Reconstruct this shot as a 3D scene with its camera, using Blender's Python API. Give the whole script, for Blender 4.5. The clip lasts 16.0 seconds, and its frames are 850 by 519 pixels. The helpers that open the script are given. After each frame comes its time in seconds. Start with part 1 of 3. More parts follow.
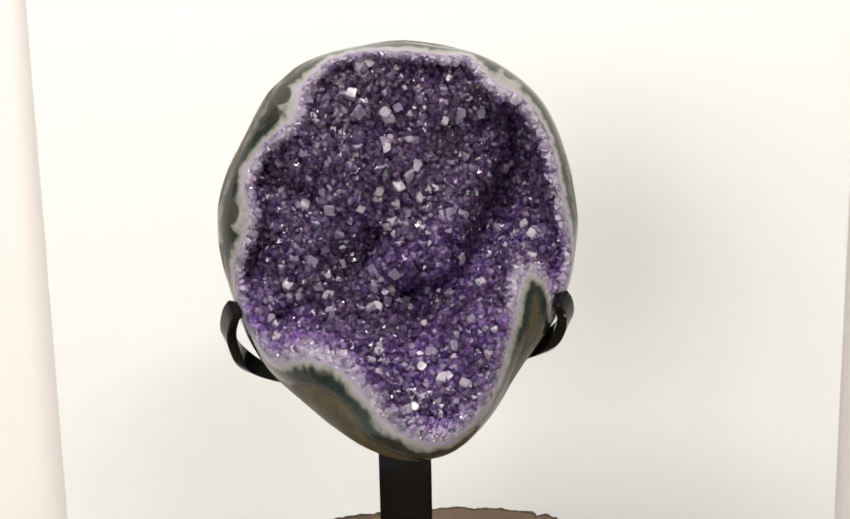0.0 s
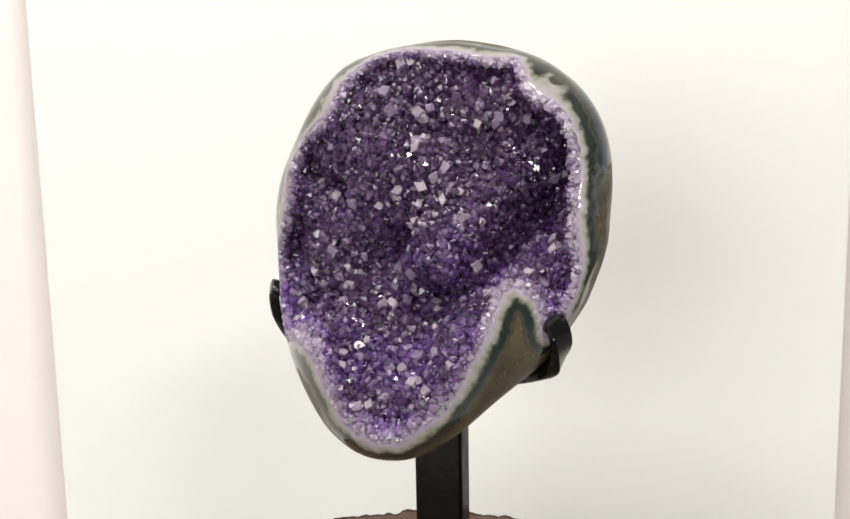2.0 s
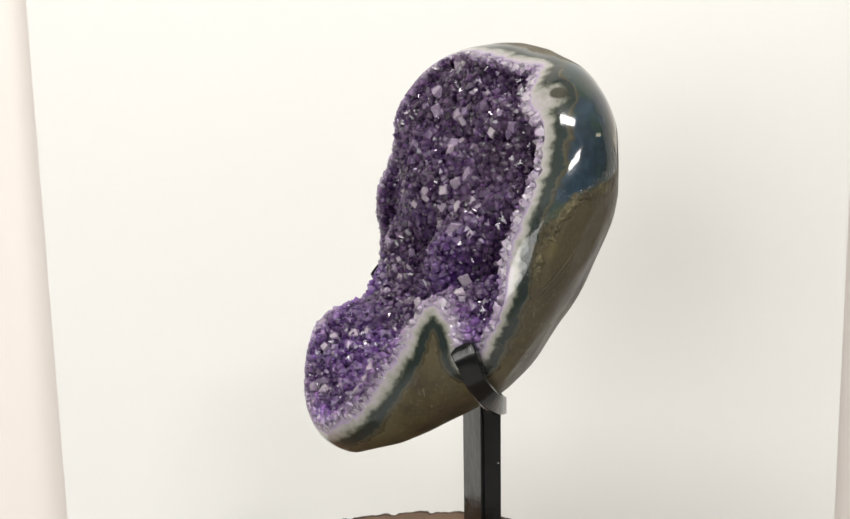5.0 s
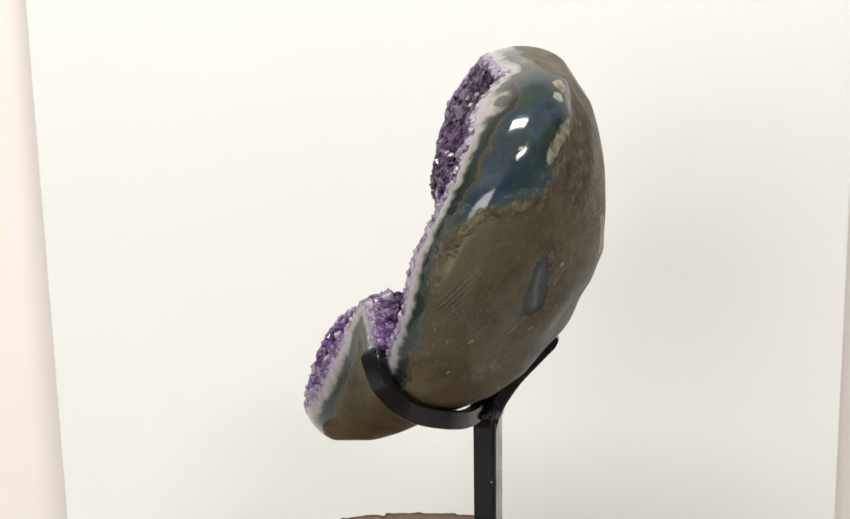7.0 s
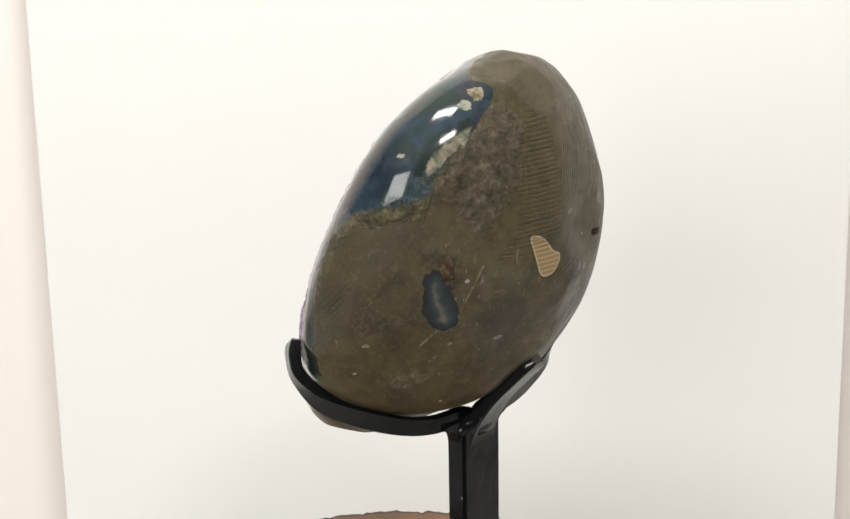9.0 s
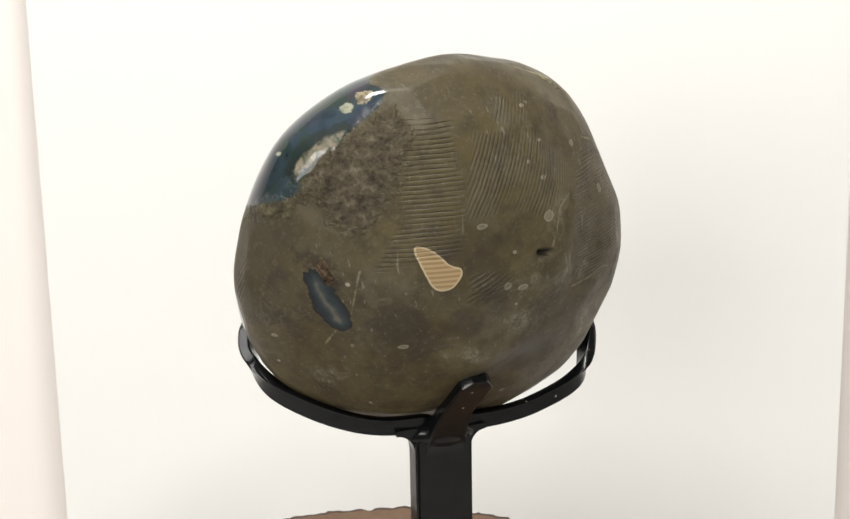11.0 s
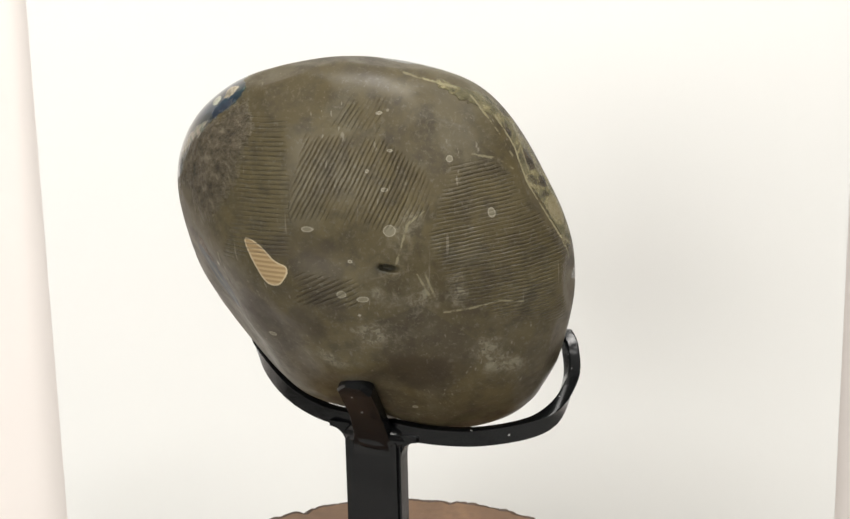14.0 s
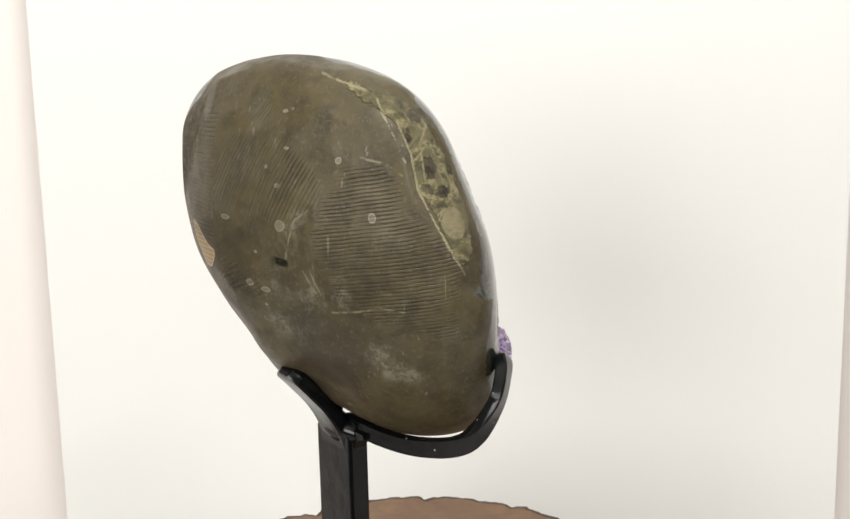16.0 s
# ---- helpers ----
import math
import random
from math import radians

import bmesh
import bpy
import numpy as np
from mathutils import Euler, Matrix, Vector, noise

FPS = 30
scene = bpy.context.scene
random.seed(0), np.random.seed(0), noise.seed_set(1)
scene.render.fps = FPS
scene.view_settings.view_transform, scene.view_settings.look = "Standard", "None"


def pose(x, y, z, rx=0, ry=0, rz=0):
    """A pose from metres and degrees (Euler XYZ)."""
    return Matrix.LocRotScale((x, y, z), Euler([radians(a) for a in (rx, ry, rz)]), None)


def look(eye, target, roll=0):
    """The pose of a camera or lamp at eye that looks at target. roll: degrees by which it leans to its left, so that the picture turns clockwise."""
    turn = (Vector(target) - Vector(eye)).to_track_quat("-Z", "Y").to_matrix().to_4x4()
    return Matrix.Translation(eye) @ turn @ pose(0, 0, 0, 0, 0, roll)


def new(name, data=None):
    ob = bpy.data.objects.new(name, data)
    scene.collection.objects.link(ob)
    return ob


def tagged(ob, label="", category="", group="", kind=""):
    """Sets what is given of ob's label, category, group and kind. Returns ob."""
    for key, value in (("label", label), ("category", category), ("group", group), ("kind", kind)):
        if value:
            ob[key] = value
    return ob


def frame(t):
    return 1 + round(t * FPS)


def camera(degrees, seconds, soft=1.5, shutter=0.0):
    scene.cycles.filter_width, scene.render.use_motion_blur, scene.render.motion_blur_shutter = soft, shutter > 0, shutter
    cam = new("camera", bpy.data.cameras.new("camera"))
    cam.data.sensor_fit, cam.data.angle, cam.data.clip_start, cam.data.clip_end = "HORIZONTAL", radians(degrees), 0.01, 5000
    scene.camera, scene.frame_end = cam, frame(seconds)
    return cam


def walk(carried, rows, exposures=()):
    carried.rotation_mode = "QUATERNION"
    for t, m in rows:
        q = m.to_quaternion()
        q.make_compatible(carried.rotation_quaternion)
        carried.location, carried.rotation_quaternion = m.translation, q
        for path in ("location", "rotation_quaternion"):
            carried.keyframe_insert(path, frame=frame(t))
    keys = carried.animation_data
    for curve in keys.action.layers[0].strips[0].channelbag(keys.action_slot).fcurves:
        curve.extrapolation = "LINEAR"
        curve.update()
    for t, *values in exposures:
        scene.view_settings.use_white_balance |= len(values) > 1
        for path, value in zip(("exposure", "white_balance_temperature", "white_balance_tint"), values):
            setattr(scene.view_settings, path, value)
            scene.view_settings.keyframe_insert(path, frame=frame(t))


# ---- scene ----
cam = camera(40.48, 16.0)
SPIN = 14.56                      # degrees a second, clockwise from above
LIFT = 1.0                        # height of the axis point that the camera aims past
TILT, ASIDE, LEAN, AWAY = 13.84, -1.101, -1.087, 0.65
eye = (0.0, -AWAY * math.cos(radians(TILT)), LIFT + AWAY * math.sin(radians(TILT)))
stand_still = pose(*eye, 90 - TILT, 0, ASIDE) @ pose(0, 0, 0, 0, 0, LEAN)
walk(cam, [(0.0, stand_still), (16.0, stand_still)], [(0.0, 0.0), (3.0, -0.02), (5.5, -0.09), (9.0, -0.07), (11.5, 0.02), (16.0, 0.0)])

# ---- world and lamps ----
world = bpy.data.worlds.new("room_air")
scene.world = world
world.use_nodes = True
world.node_tree.nodes["Background"].inputs[0].default_value = (1.0, 0.97, 0.93, 1)
world.node_tree.nodes["Background"].inputs[1].default_value = 0.3


def area_lamp(name, at, target, sx, sy, watts, colour):
    data = bpy.data.lights.new(name, "AREA")
    data.shape, data.size, data.size_y, data.energy, data.color = "RECTANGLE", sx, sy, watts, colour
    ob = new(name, data)
    ob.matrix_world = look(at, target)
    return ob


area_lamp("window_light", (-1.15, -2.2, LIFT + 0.65), (0.15, 0.3, LIFT - 0.15), 1.15, 1.1, 39, (1.0, 0.985, 0.955))
area_lamp("ceiling_light", (0.05, -0.34, LIFT + 1.42), (0.08, -0.25, LIFT), 0.6, 0.2, 17, (1.0, 0.97, 0.93))
area_lamp("ceiling_light", (0.7, -1.5, LIFT + 1.42), (0.6, -1.3, LIFT), 0.6, 0.2, 21, (1.0, 0.97, 0.93))

# ---- materials ----


class Nodes:
    """A small helper that makes and links shader nodes."""

    def __init__(self, name):
        self.mat = bpy.data.materials.new(name)
        self.mat.use_nodes = True
        self.tree = self.mat.node_tree
        self.bsdf = self.tree.nodes["Principled BSDF"]

    def add(self, kind, **values):
        n = self.tree.nodes.new(kind)
        for key, value in values.items():
            setattr(n, key, value)
        return n

    def put(self, socket, value):
        if isinstance(value, bpy.types.NodeSocket):
            self.tree.links.new(value, socket)
        else:
            socket.default_value = value

    def attr(self, name):
        return self.add("ShaderNodeAttribute", attribute_name=name).outputs["Fac"]

    def coords(self):
        return self.add("ShaderNodeTexCoord").outputs["Object"]

    def noise(self, scale, detail=4.0, rough=0.55, distort=0.0, at=None):
        n = self.add("ShaderNodeTexNoise")
        self.put(n.inputs["Vector"], at or self.coords())
        n.inputs["Scale"].default_value, n.inputs["Detail"].default_value = scale, detail
        n.inputs["Roughness"].default_value, n.inputs["Distortion"].default_value = rough, distort
        return n.outputs["Fac"]

    def math(self, op, a, b=0.0, c=0.0):
        n = self.add("ShaderNodeMath", operation=op)
        for i, v in enumerate((a, b, c)):
            self.put(n.inputs[i], v)
        return n.outputs[0]

    def step(self, value, lo, hi, out=(0.0, 1.0)):
        n = self.add("ShaderNodeMapRange", interpolation_type="SMOOTHSTEP")
        for i, v in enumerate((value, lo, hi, *out)):
            self.put(n.inputs[i], v)
        return n.outputs[0]

    def mix(self, fac, a, b):
        n = self.add("ShaderNodeMix", data_type="RGBA")
        self.put(n.inputs[0], fac)
        self.put(n.inputs[6], a if isinstance(a, bpy.types.NodeSocket) else (*a, 1))
        self.put(n.inputs[7], b if isinstance(b, bpy.types.NodeSocket) else (*b, 1))
        return n.outputs[2]

    def ramp(self, fac, *stops):
        n = self.add("ShaderNodeValToRGB")
        self.put(n.inputs[0], fac)
        els = n.color_ramp.elements
        while len(els) < len(stops):
            els.new(0.5)
        for el, (at, col) in zip(els, stops):
            el.position, el.color = at, (*col, 1)
        return n.outputs[0]

    def bump(self, height, strength, distance, under=None):
        n = self.add("ShaderNodeBump")
        self.put(n.inputs["Height"], height)
        n.inputs["Strength"].default_value, n.inputs["Distance"].default_value = strength, distance
        if under:
            self.put(n.inputs["Normal"], under)
        return n.outputs[0]

    def done(self, colour, rough=0.5, normal=None, **more):
        self.put(self.bsdf.inputs["Base Color"], colour if isinstance(colour, bpy.types.NodeSocket) else (*colour, 1))
        self.put(self.bsdf.inputs["Roughness"], rough)
        if normal:
            self.put(self.bsdf.inputs["Normal"], normal)
        for key, value in more.items():
            self.put(self.bsdf.inputs[key.replace("_", " ")], value)
        return self.mat


def paper(name, colour):
    n = Nodes(name)
    soft = n.noise(3.0, 2)
    grain = n.noise(400.0, 2)
    col = n.mix(soft, [c * 0.97 for c in colour], colour)
    return n.done(col, 0.85, n.bump(grain, 0.05, 0.0005))


mat_board = paper("white_board", (0.807, 0.81, 0.792))
mat_wall = paper("pale_pink_wall", (0.89, 0.835, 0.80))
mat_table = paper("white_paint", (0.74, 0.74, 0.72))
# for unseen surfaces: a pale floor bounces light up, dim walls hold it down
mat_floor = paper("bounce_floor", (0.72, 0.71, 0.69))
mat_room = paper("low_bounce_paint", (0.30, 0.285, 0.265))


def black_paint():
    n = Nodes("black_enamel")
    fleck = n.noise(260.0, 3)
    chips = n.step(fleck, 0.735, 0.75)
    waves = n.noise(60.0, 3)
    col = n.mix(chips, (0.004, 0.0045, 0.005), (0.35, 0.35, 0.34))
    return n.done(col, n.step(waves, 0.3, 0.7, (0.12, 0.24)), n.bump(waves, 0.3, 0.002), Specular_IOR_Level=0.28)


mat_black = black_paint()


def wood(name, dark, light):
    n = Nodes(name)
    grain = n.noise(14.0, 6, 0.6, 1.5)
    fine = n.noise(160.0, 4)
    col = n.ramp(grain, (0.25, dark), (0.75, light))
    col = n.mix(n.step(fine, 0.4, 0.75, (0.0, 0.35)), col, dark)
    return n.done(col, 0.55, n.bump(fine, 0.3, 0.0008))


mat_wood = wood("sawn_wood", (0.080, 0.042, 0.020), (0.20, 0.112, 0.056))
mat_bark = wood("bark", (0.03, 0.018, 0.012), (0.10, 0.062, 0.042))

# ---- geode shape: a rounded boulder, a cut face and a crystal-lined hollow ----
MID = np.array([0.0, 0.045, 0.012])
HULL = [6.1, 10.4, 1.1, -164.1, -289.6, -93.7, -22.3, -48.6, -23.5, -3.4, -16.3, -4.7, 131.4, 142.0, -158.6, 114.5, 58.8, 2.4, -4.6, -11.2, 6.6, 36.1, -254.7, -61.4, -91.8, -100.1, -13.8, -63.5, 136.2, 80.5, -240.8, -256.0, 64.9, 12.1, 62.0, -42.0, -268.2, 59.2, 89.2, -20.7, -51.1, 115.1, 123.6, 57.1, -11.2, -0.6, -54.9, -46.8, -4.1, -22.3, 69.1, -4.9, 5.1, -8.1, -2.9, 92.1, 48.6, 382.3, 207.2, 598.6, 125.0, 291.8, 25.0, 68.6, -7.1, 56.8, 36.0, -44.4, -115.0, 15.0, 26.9, 15.1, 389.3, 244.7, 1002.0, 101.3, 876.7, 181.9, 268.9, -26.6, 126.7, 148.4, 109.1, -61.7, -9.5, 614.7, 291.4, 1067.9, -9.4, 492.8, 35.6, 31.1, -10.8, 25.5, 392.7, 123.9, 261.4, 2.8, -1.5, 106.6]
BED = [-0.2, 11.3, 0.9, 45.2, 36.4, 27.1, 60.5, 38.3, 39.0, 29.1, 1.8, -12.7, 43.5, -9.7, 33.8, 21.0, 17.3, 65.4, 62.0, 42.2, -11.9, -10.1, -112.0, 51.9, -23.1, 27.6, 18.2, -3.9, 45.6, 83.3, -26.0, 4.6, -112.6, -11.0, 51.4, 11.1, 4.4, 38.6, 26.0, 81.4, -9.9, -62.1, -34.5, 87.3, -15.1, 48.4, 18.7, 48.9, 36.1, 63.7, -20.9, -30.1, -41.2, 14.6, 16.8, -9.4, 78.2, 20.1, 72.2, 102.8, -12.0, -28.6, -37.3, -62.1, 36.9, 56.8, 25.2, 99.7, 46.7, 108.9, -2.2, 0.5, 25.2, 36.5, -13.9, 74.7, 39.9, 38.1, 81.1, 46.4, 3.1, 11.2, 23.0, 48.7, 86.5, -5.0, 30.4, 46.2, 38.5, 31.4]
# edge of the opening, degrees from the front
OUTLINE = [(-12.8, 91.8), (13.5, 94.8), (35.9, 93.6), (40.0, 94.2), (48.3, 84.1), (56.6, 75.0), (70.3, 62.9), (76.8, 48.8), (79.7, 37.2), (80.3, 25.5), (79.3, 13.9), (78.0, 3.0), (76.2, -11.3), (69.1, -23.2), (63.7, -31.4), (58.3, -35.1), (57.8, -27.9), (58.2, -20.2), (56.0, -16.0), (52.4, -14.2), (48.5, -16.8), (44.7, -22.4), (40.5, -28.9), (31.9, -35.6), (24.3, -42.0), (16.2, -43.3), (11.0, -45.3), (6.2, -45.2), (-0.3, -42.8)]
OUTLINE += [(-5.3, -39.8), (-11.3, -35.8), (-16.8, -33.4), (-23.4, -32.1), (-32.7, -34.1), (-38.0, -37.4), (-44.8, -41.5), (-53.4, -39.2), (-62.6, -33.8), (-70.4, -26.6), (-73.4, -15.4), (-72.0, -4.1), (-69.3, 2.5), (-68.5, 11.1), (-72.8, 23.6), (-68.0, 37.6), (-61.5, 45.5), (-52.6, 51.2), (-47.0, 58.1), (-45.8, 64.9), (-40.6, 72.8), (-34.3, 81.6), (-25.9, 86.8)]


def smooth_radius(d):
    """Radius of the polished boulder about MID, a ninth-degree surface (millimetres to metres)."""
    x, y, z = d[:, 0], d[:, 1], d[:, 2]
    total, i = np.zeros(len(d)), 0
    powers = [[np.ones(len(d))] for _ in range(3)]
    for axis, pw in zip((x, y, z), powers):
        for _ in range(9):
            pw.append(pw[-1] * axis)
    for degree in (9, 8):
        for a in range(degree + 1):
            for b in range(degree + 1 - a):
                total += HULL[i] * powers[0][a] * powers[1][b] * powers[2][degree - a - b]
                i += 1
    return total * 0.001


def ball(count):
    """Directions spread evenly over a ball."""
    k = np.arange(count) + 0.5
    z, a = 1 - 2 * k / count, k * 2.399963
    r = np.sqrt(1 - z * z)
    return np.stack([r * np.cos(a), r * np.sin(a), z], 1)


# flats that grinding left on the back: a normal and its distance from MID
probe = ball(6000)
probe_at = probe * smooth_radius(probe)[:, None]
flat_rng = np.random.default_rng(12)
FLATS = []
for way in ball(64):
    way = way + flat_rng.normal(0, 0.13, 3)
    way /= np.linalg.norm(way)
    if way[1] > -0.25 and not (way[0] > 0.2 and way[2] > 0.15):
        FLATS.append((way, (probe_at @ way).max() - flat_rng.uniform(0.0002, 0.0011)))


def hull_radius(d):
    r = smooth_radius(d) + 0.0006
    for way, far in FLATS:
        c = d @ way
        cut = far / np.maximum(c, 0.2)
        k = np.clip(0.5 + (cut - r) / 0.0007, 0, 1)
        r = np.where(c > 0.5, r * k + cut * (1 - k) - 0.00035 * k * (1 - k), r)
    return r


def soft_sheet(control, nx, nz, x, z):
    """A smooth sheet y(x, z) over an even net of control heights."""
    def weight(d):
        d = np.abs(d)
        return np.where(d < 1, 2 / 3 - d * d + d ** 3 / 2, np.where(d < 2, (2 - d) ** 3 / 6, 0))
    total, i = np.zeros(len(x)), 0
    wx = [weight((x - a) / (0.21 / (nx - 1))) for a in np.linspace(-0.105, 0.105, nx)]
    wz = [weight((z - b) / (0.24 / (nz - 1))) for b in np.linspace(-0.115, 0.125, nz)]
    for a in wx:
        for b in wz:
            total += control[i] * a * b
            i += 1
    return total * 0.001


def bed_sheet(x, z):
    return soft_sheet(BED, 9, 10, x, z)


def to_chart(d):
    """Directions to a flat chart round the front, in degrees."""
    th = np.arccos(np.clip(-d[:, 1], -1, 1))
    k = np.degrees(th) / np.maximum(np.sin(th), 1e-6)
    return np.stack([d[:, 0] * k, d[:, 2] * k], 1)


def from_chart(q):
    th = np.radians(np.hypot(q[:, 0], q[:, 1]))
    k = np.sin(th) / np.maximum(np.degrees(th), 1e-6)
    return np.stack([q[:, 0] * k, -np.cos(th), q[:, 1] * k], 1)


def inside_by(outline, u, v):
    """How far the places lie inside an outline; below 0 outside."""
    best, odd = np.full(len(u), 1e9), np.zeros(len(u), bool)
    for (a, b), (c, d) in zip(outline, outline[1:] + outline[:1]):
        t = np.clip(((u - a) * (c - a) + (v - b) * (d - b)) / ((c - a) ** 2 + (d - b) ** 2 + 1e-9), 0, 1)
        best = np.minimum(best, np.hypot(u - a - t * (c - a), v - b - t * (d - b)))
        if b != d:
            odd ^= ((b > v) != (d > v)) & (u < (c - a) * (v - b) / (d - b) + a)
    return np.where(odd, best, -best)


def rounded(outline, times):
    """Cuts the corners of an outline."""
    for _ in range(times):
        outline = [q for (a, b), (c, d) in zip(outline, outline[1:] + outline[:1])
                   for q in ((a * 0.75 + c * 0.25, b * 0.75 + d * 0.25), (a * 0.25 + c * 0.75, b * 0.25 + d * 0.75))]
    return outline


def jag(a, b, seed):
    return 0.9 * noise.noise(Vector((a * 0.35, b * 0.35, seed))) + 0.9 * noise.noise(Vector((a * 0.8, b * 0.8, seed + 5)))


EDGE = [(a + jag(a, b, 1), b + jag(a, b, 4)) for a, b in rounded(OUTLINE, 3)]


def opening(q):
    """Degrees inside the opening's edge."""
    return inside_by(EDGE, q[:, 0], q[:, 1])


def to_edge(q, side):
    """Moves the chart places that lie beyond the edge onto it."""
    for _ in range(3):
        h, e = opening(q) * side, 0.1
        at = np.where(h < 0)[0]
        g = np.stack([opening(q[at] + (e, 0)) - opening(q[at] - (e, 0)), opening(q[at] + (0, e)) - opening(q[at] - (0, e))], 1) * side / (2 * e)
        g /= np.maximum(np.linalg.norm(g, axis=1), 0.3)[:, None]
        q[at] -= g * np.maximum(h[at], -1.5)[:, None]
    return q


def part(name, bm, material, parent, label="", smooth=True):
    me = bpy.data.meshes.new(name)
    if isinstance(bm, bmesh.types.BMesh):
        bm.to_mesh(me)
        bm.free()
    else:
        me.from_pydata(*bm)
    me.materials.append(material)
    if smooth:
        me.set_sharp_from_angle(angle=radians(32))
        me.polygons.foreach_set("use_smooth", [True] * len(me.polygons))
    ob = new(name, me)
    ob.parent = parent
    return tagged(ob, label) if label else ob


def float_attribute(ob, name, values):
    ob.data.attributes.new(name, "FLOAT", "POINT").data.foreach_set("value", np.asarray(values, dtype=np.float32))


def compact(points, faces, keep):
    """Drops the faces that are not kept, and the points that nothing uses."""
    faces = faces[keep]
    used = np.unique(faces)
    back = np.full(len(points), -1)
    back[used] = np.arange(len(used))
    return points[used], back[faces]


def on_hull(d):
    return MID + d * hull_radius(d)[:, None]


DEGREE = 0.00166  # metres of shell for one degree


def shell_mesh():
    bm = bmesh.new()
    bmesh.ops.create_icosphere(bm, subdivisions=8, radius=1)
    d = np.array([v.co[:] for v in bm.verts])
    faces = np.array([[v.index for v in f.verts] for f in bm.faces])
    bm.free()
    d /= np.linalg.norm(d, axis=1)[:, None]
    h = opening(to_chart(d))
    d, faces = compact(d, faces, (h[faces] < 0).any(1))
    q = to_chart(d)
    near = np.abs(opening(q)) < 3
    q[near] = to_edge(q[near], -1)
    d[near] = from_chart(q[near])
    return on_hull(d), faces, -opening(q) * DEGREE


TROUGHS = [  # paths in millimetres across the front, depth in metres, half width in millimetres
    ([(75, 66), (71, 44), (60, 19), (48, -4)], 0.034, 13.0),
    ([(42, -14), (28, -22), (6, -32)], 0.022, 8.0),
    ([(-78, 44), (-62, 38), (-50, 36)], 0.013, 6.0),
    ([(-14, 7), (-22, -6)], 0.018, 7.0),
    ([(-74, -38), (-52, -41), (-28, -40)], 0.014, 6.0),
    ([(-10, 66), (6, 60)], 0.006, 9.0),
]


def bed_mesh(step=0.5):
    us, vs = np.arange(-86, 88, step), np.arange(-95, 106, step)
    q = np.stack([g.ravel() for g in np.meshgrid(us, vs, indexing="ij")], 1)
    idx = np.arange(len(q)).reshape(len(us), len(vs))
    quads = np.stack([idx[:-1, :-1], idx[1:, :-1], idx[1:, 1:], idx[:-1, 1:]], -1).reshape(-1, 4)
    q, quads = compact(q, quads, (opening(q)[quads] > 0).any(1))
    q = to_edge(q, 1)
    deep = np.maximum(opening(q) * DEGREE, 0)
    p = on_hull(from_chart(q))
    s = np.clip(deep / 0.014, 0, 1)
    s = s * s * (3 - 2 * s)
    p[:, 1] += (np.maximum(bed_sheet(p[:, 0], p[:, 2]), p[:, 1] + 0.003) - p[:, 1]) * s
    sink = np.zeros(len(p))
    for way, much, wide in TROUGHS:
        sink += much * np.exp(-(np.maximum(-inside_by(way + way[-2:0:-1], p[:, 0] * 1000, p[:, 2] * 1000), 0) / wide) ** 2)
    p[:, 1] += sink * np.clip(deep / 0.012, 0, 1)
    return p, quads, deep


# ---- room ----
def box(sx, sy, sz, at, bevel=0.0):
    bm = bmesh.new()
    bmesh.ops.create_cube(bm, size=1, matrix=Matrix.Translation(at) @ Matrix.Diagonal((sx, sy, sz, 1)))
    if bevel:
        bmesh.ops.bevel(bm, geom=bm.edges[:], offset=bevel, segments=2, affect="EDGES")
    return bm


def structure(name, bm, material, label):
    return tagged(part(name, bm, material, None, label, False), kind="structure")


# the floor and the three greyish walls are unseen, added to steer bounced light
FLOOR_Z = LIFT - 1.0
structure("floor", box(5.2, 5.2, 0.1, (0, -1.0, FLOOR_Z - 0.05)), mat_floor, "unseen pale floor added to bounce light up")
structure("ceiling", box(5.2, 5.2, 0.1, (0, -1.0, LIFT + 1.5)), mat_table, "plain white room ceiling")
structure("wall_north", box(5.2, 0.06, 2.45, (0, 0.541, LIFT + 0.225)), mat_wall, "pale pinkish plain wall behind the board")
structure("wall_south", box(5.2, 0.1, 2.45, (0, -3.0, LIFT + 0.225)), mat_room, "unseen greyish wall added to limit bounced light")
structure("wall_west", box(0.1, 3.5, 2.45, (-2.5, -1.19, LIFT + 0.225)), mat_room, "unseen greyish wall added to limit bounced light")
structure("wall_east", box(0.1, 3.5, 2.45, (2.5, -1.19, LIFT + 0.225)), mat_room, "unseen greyish wall added to limit bounced light")


def plinth_mesh(radius, low, high):
    bm = bmesh.new()
    bmesh.ops.create_cone(bm, cap_ends=True, segments=64, radius1=radius, radius2=radius, depth=high - low,
                          matrix=Matrix.Translation((0, 0, (low + high) / 2)))
    bmesh.ops.bevel(bm, geom=[e for e in bm.edges if len(e.link_faces) == 2 and e.calc_face_angle() > 1], offset=0.003, segments=2, affect="EDGES")
    return bm


structure("pedestal", plinth_mesh(0.13, FLOOR_Z, LIFT - 0.275), mat_table, "plain white pedestal under the wooden base")
board = tagged(part("backdrop_board", box(0.772, 0.006, 1.75, (0, 0, 0.875), 0.001), mat_board, None, "white display board standing upright behind the geode", False), kind="structure")
board.matrix_world = pose(0.0447, 0.397, FLOOR_Z, -3.4, 0, 0)

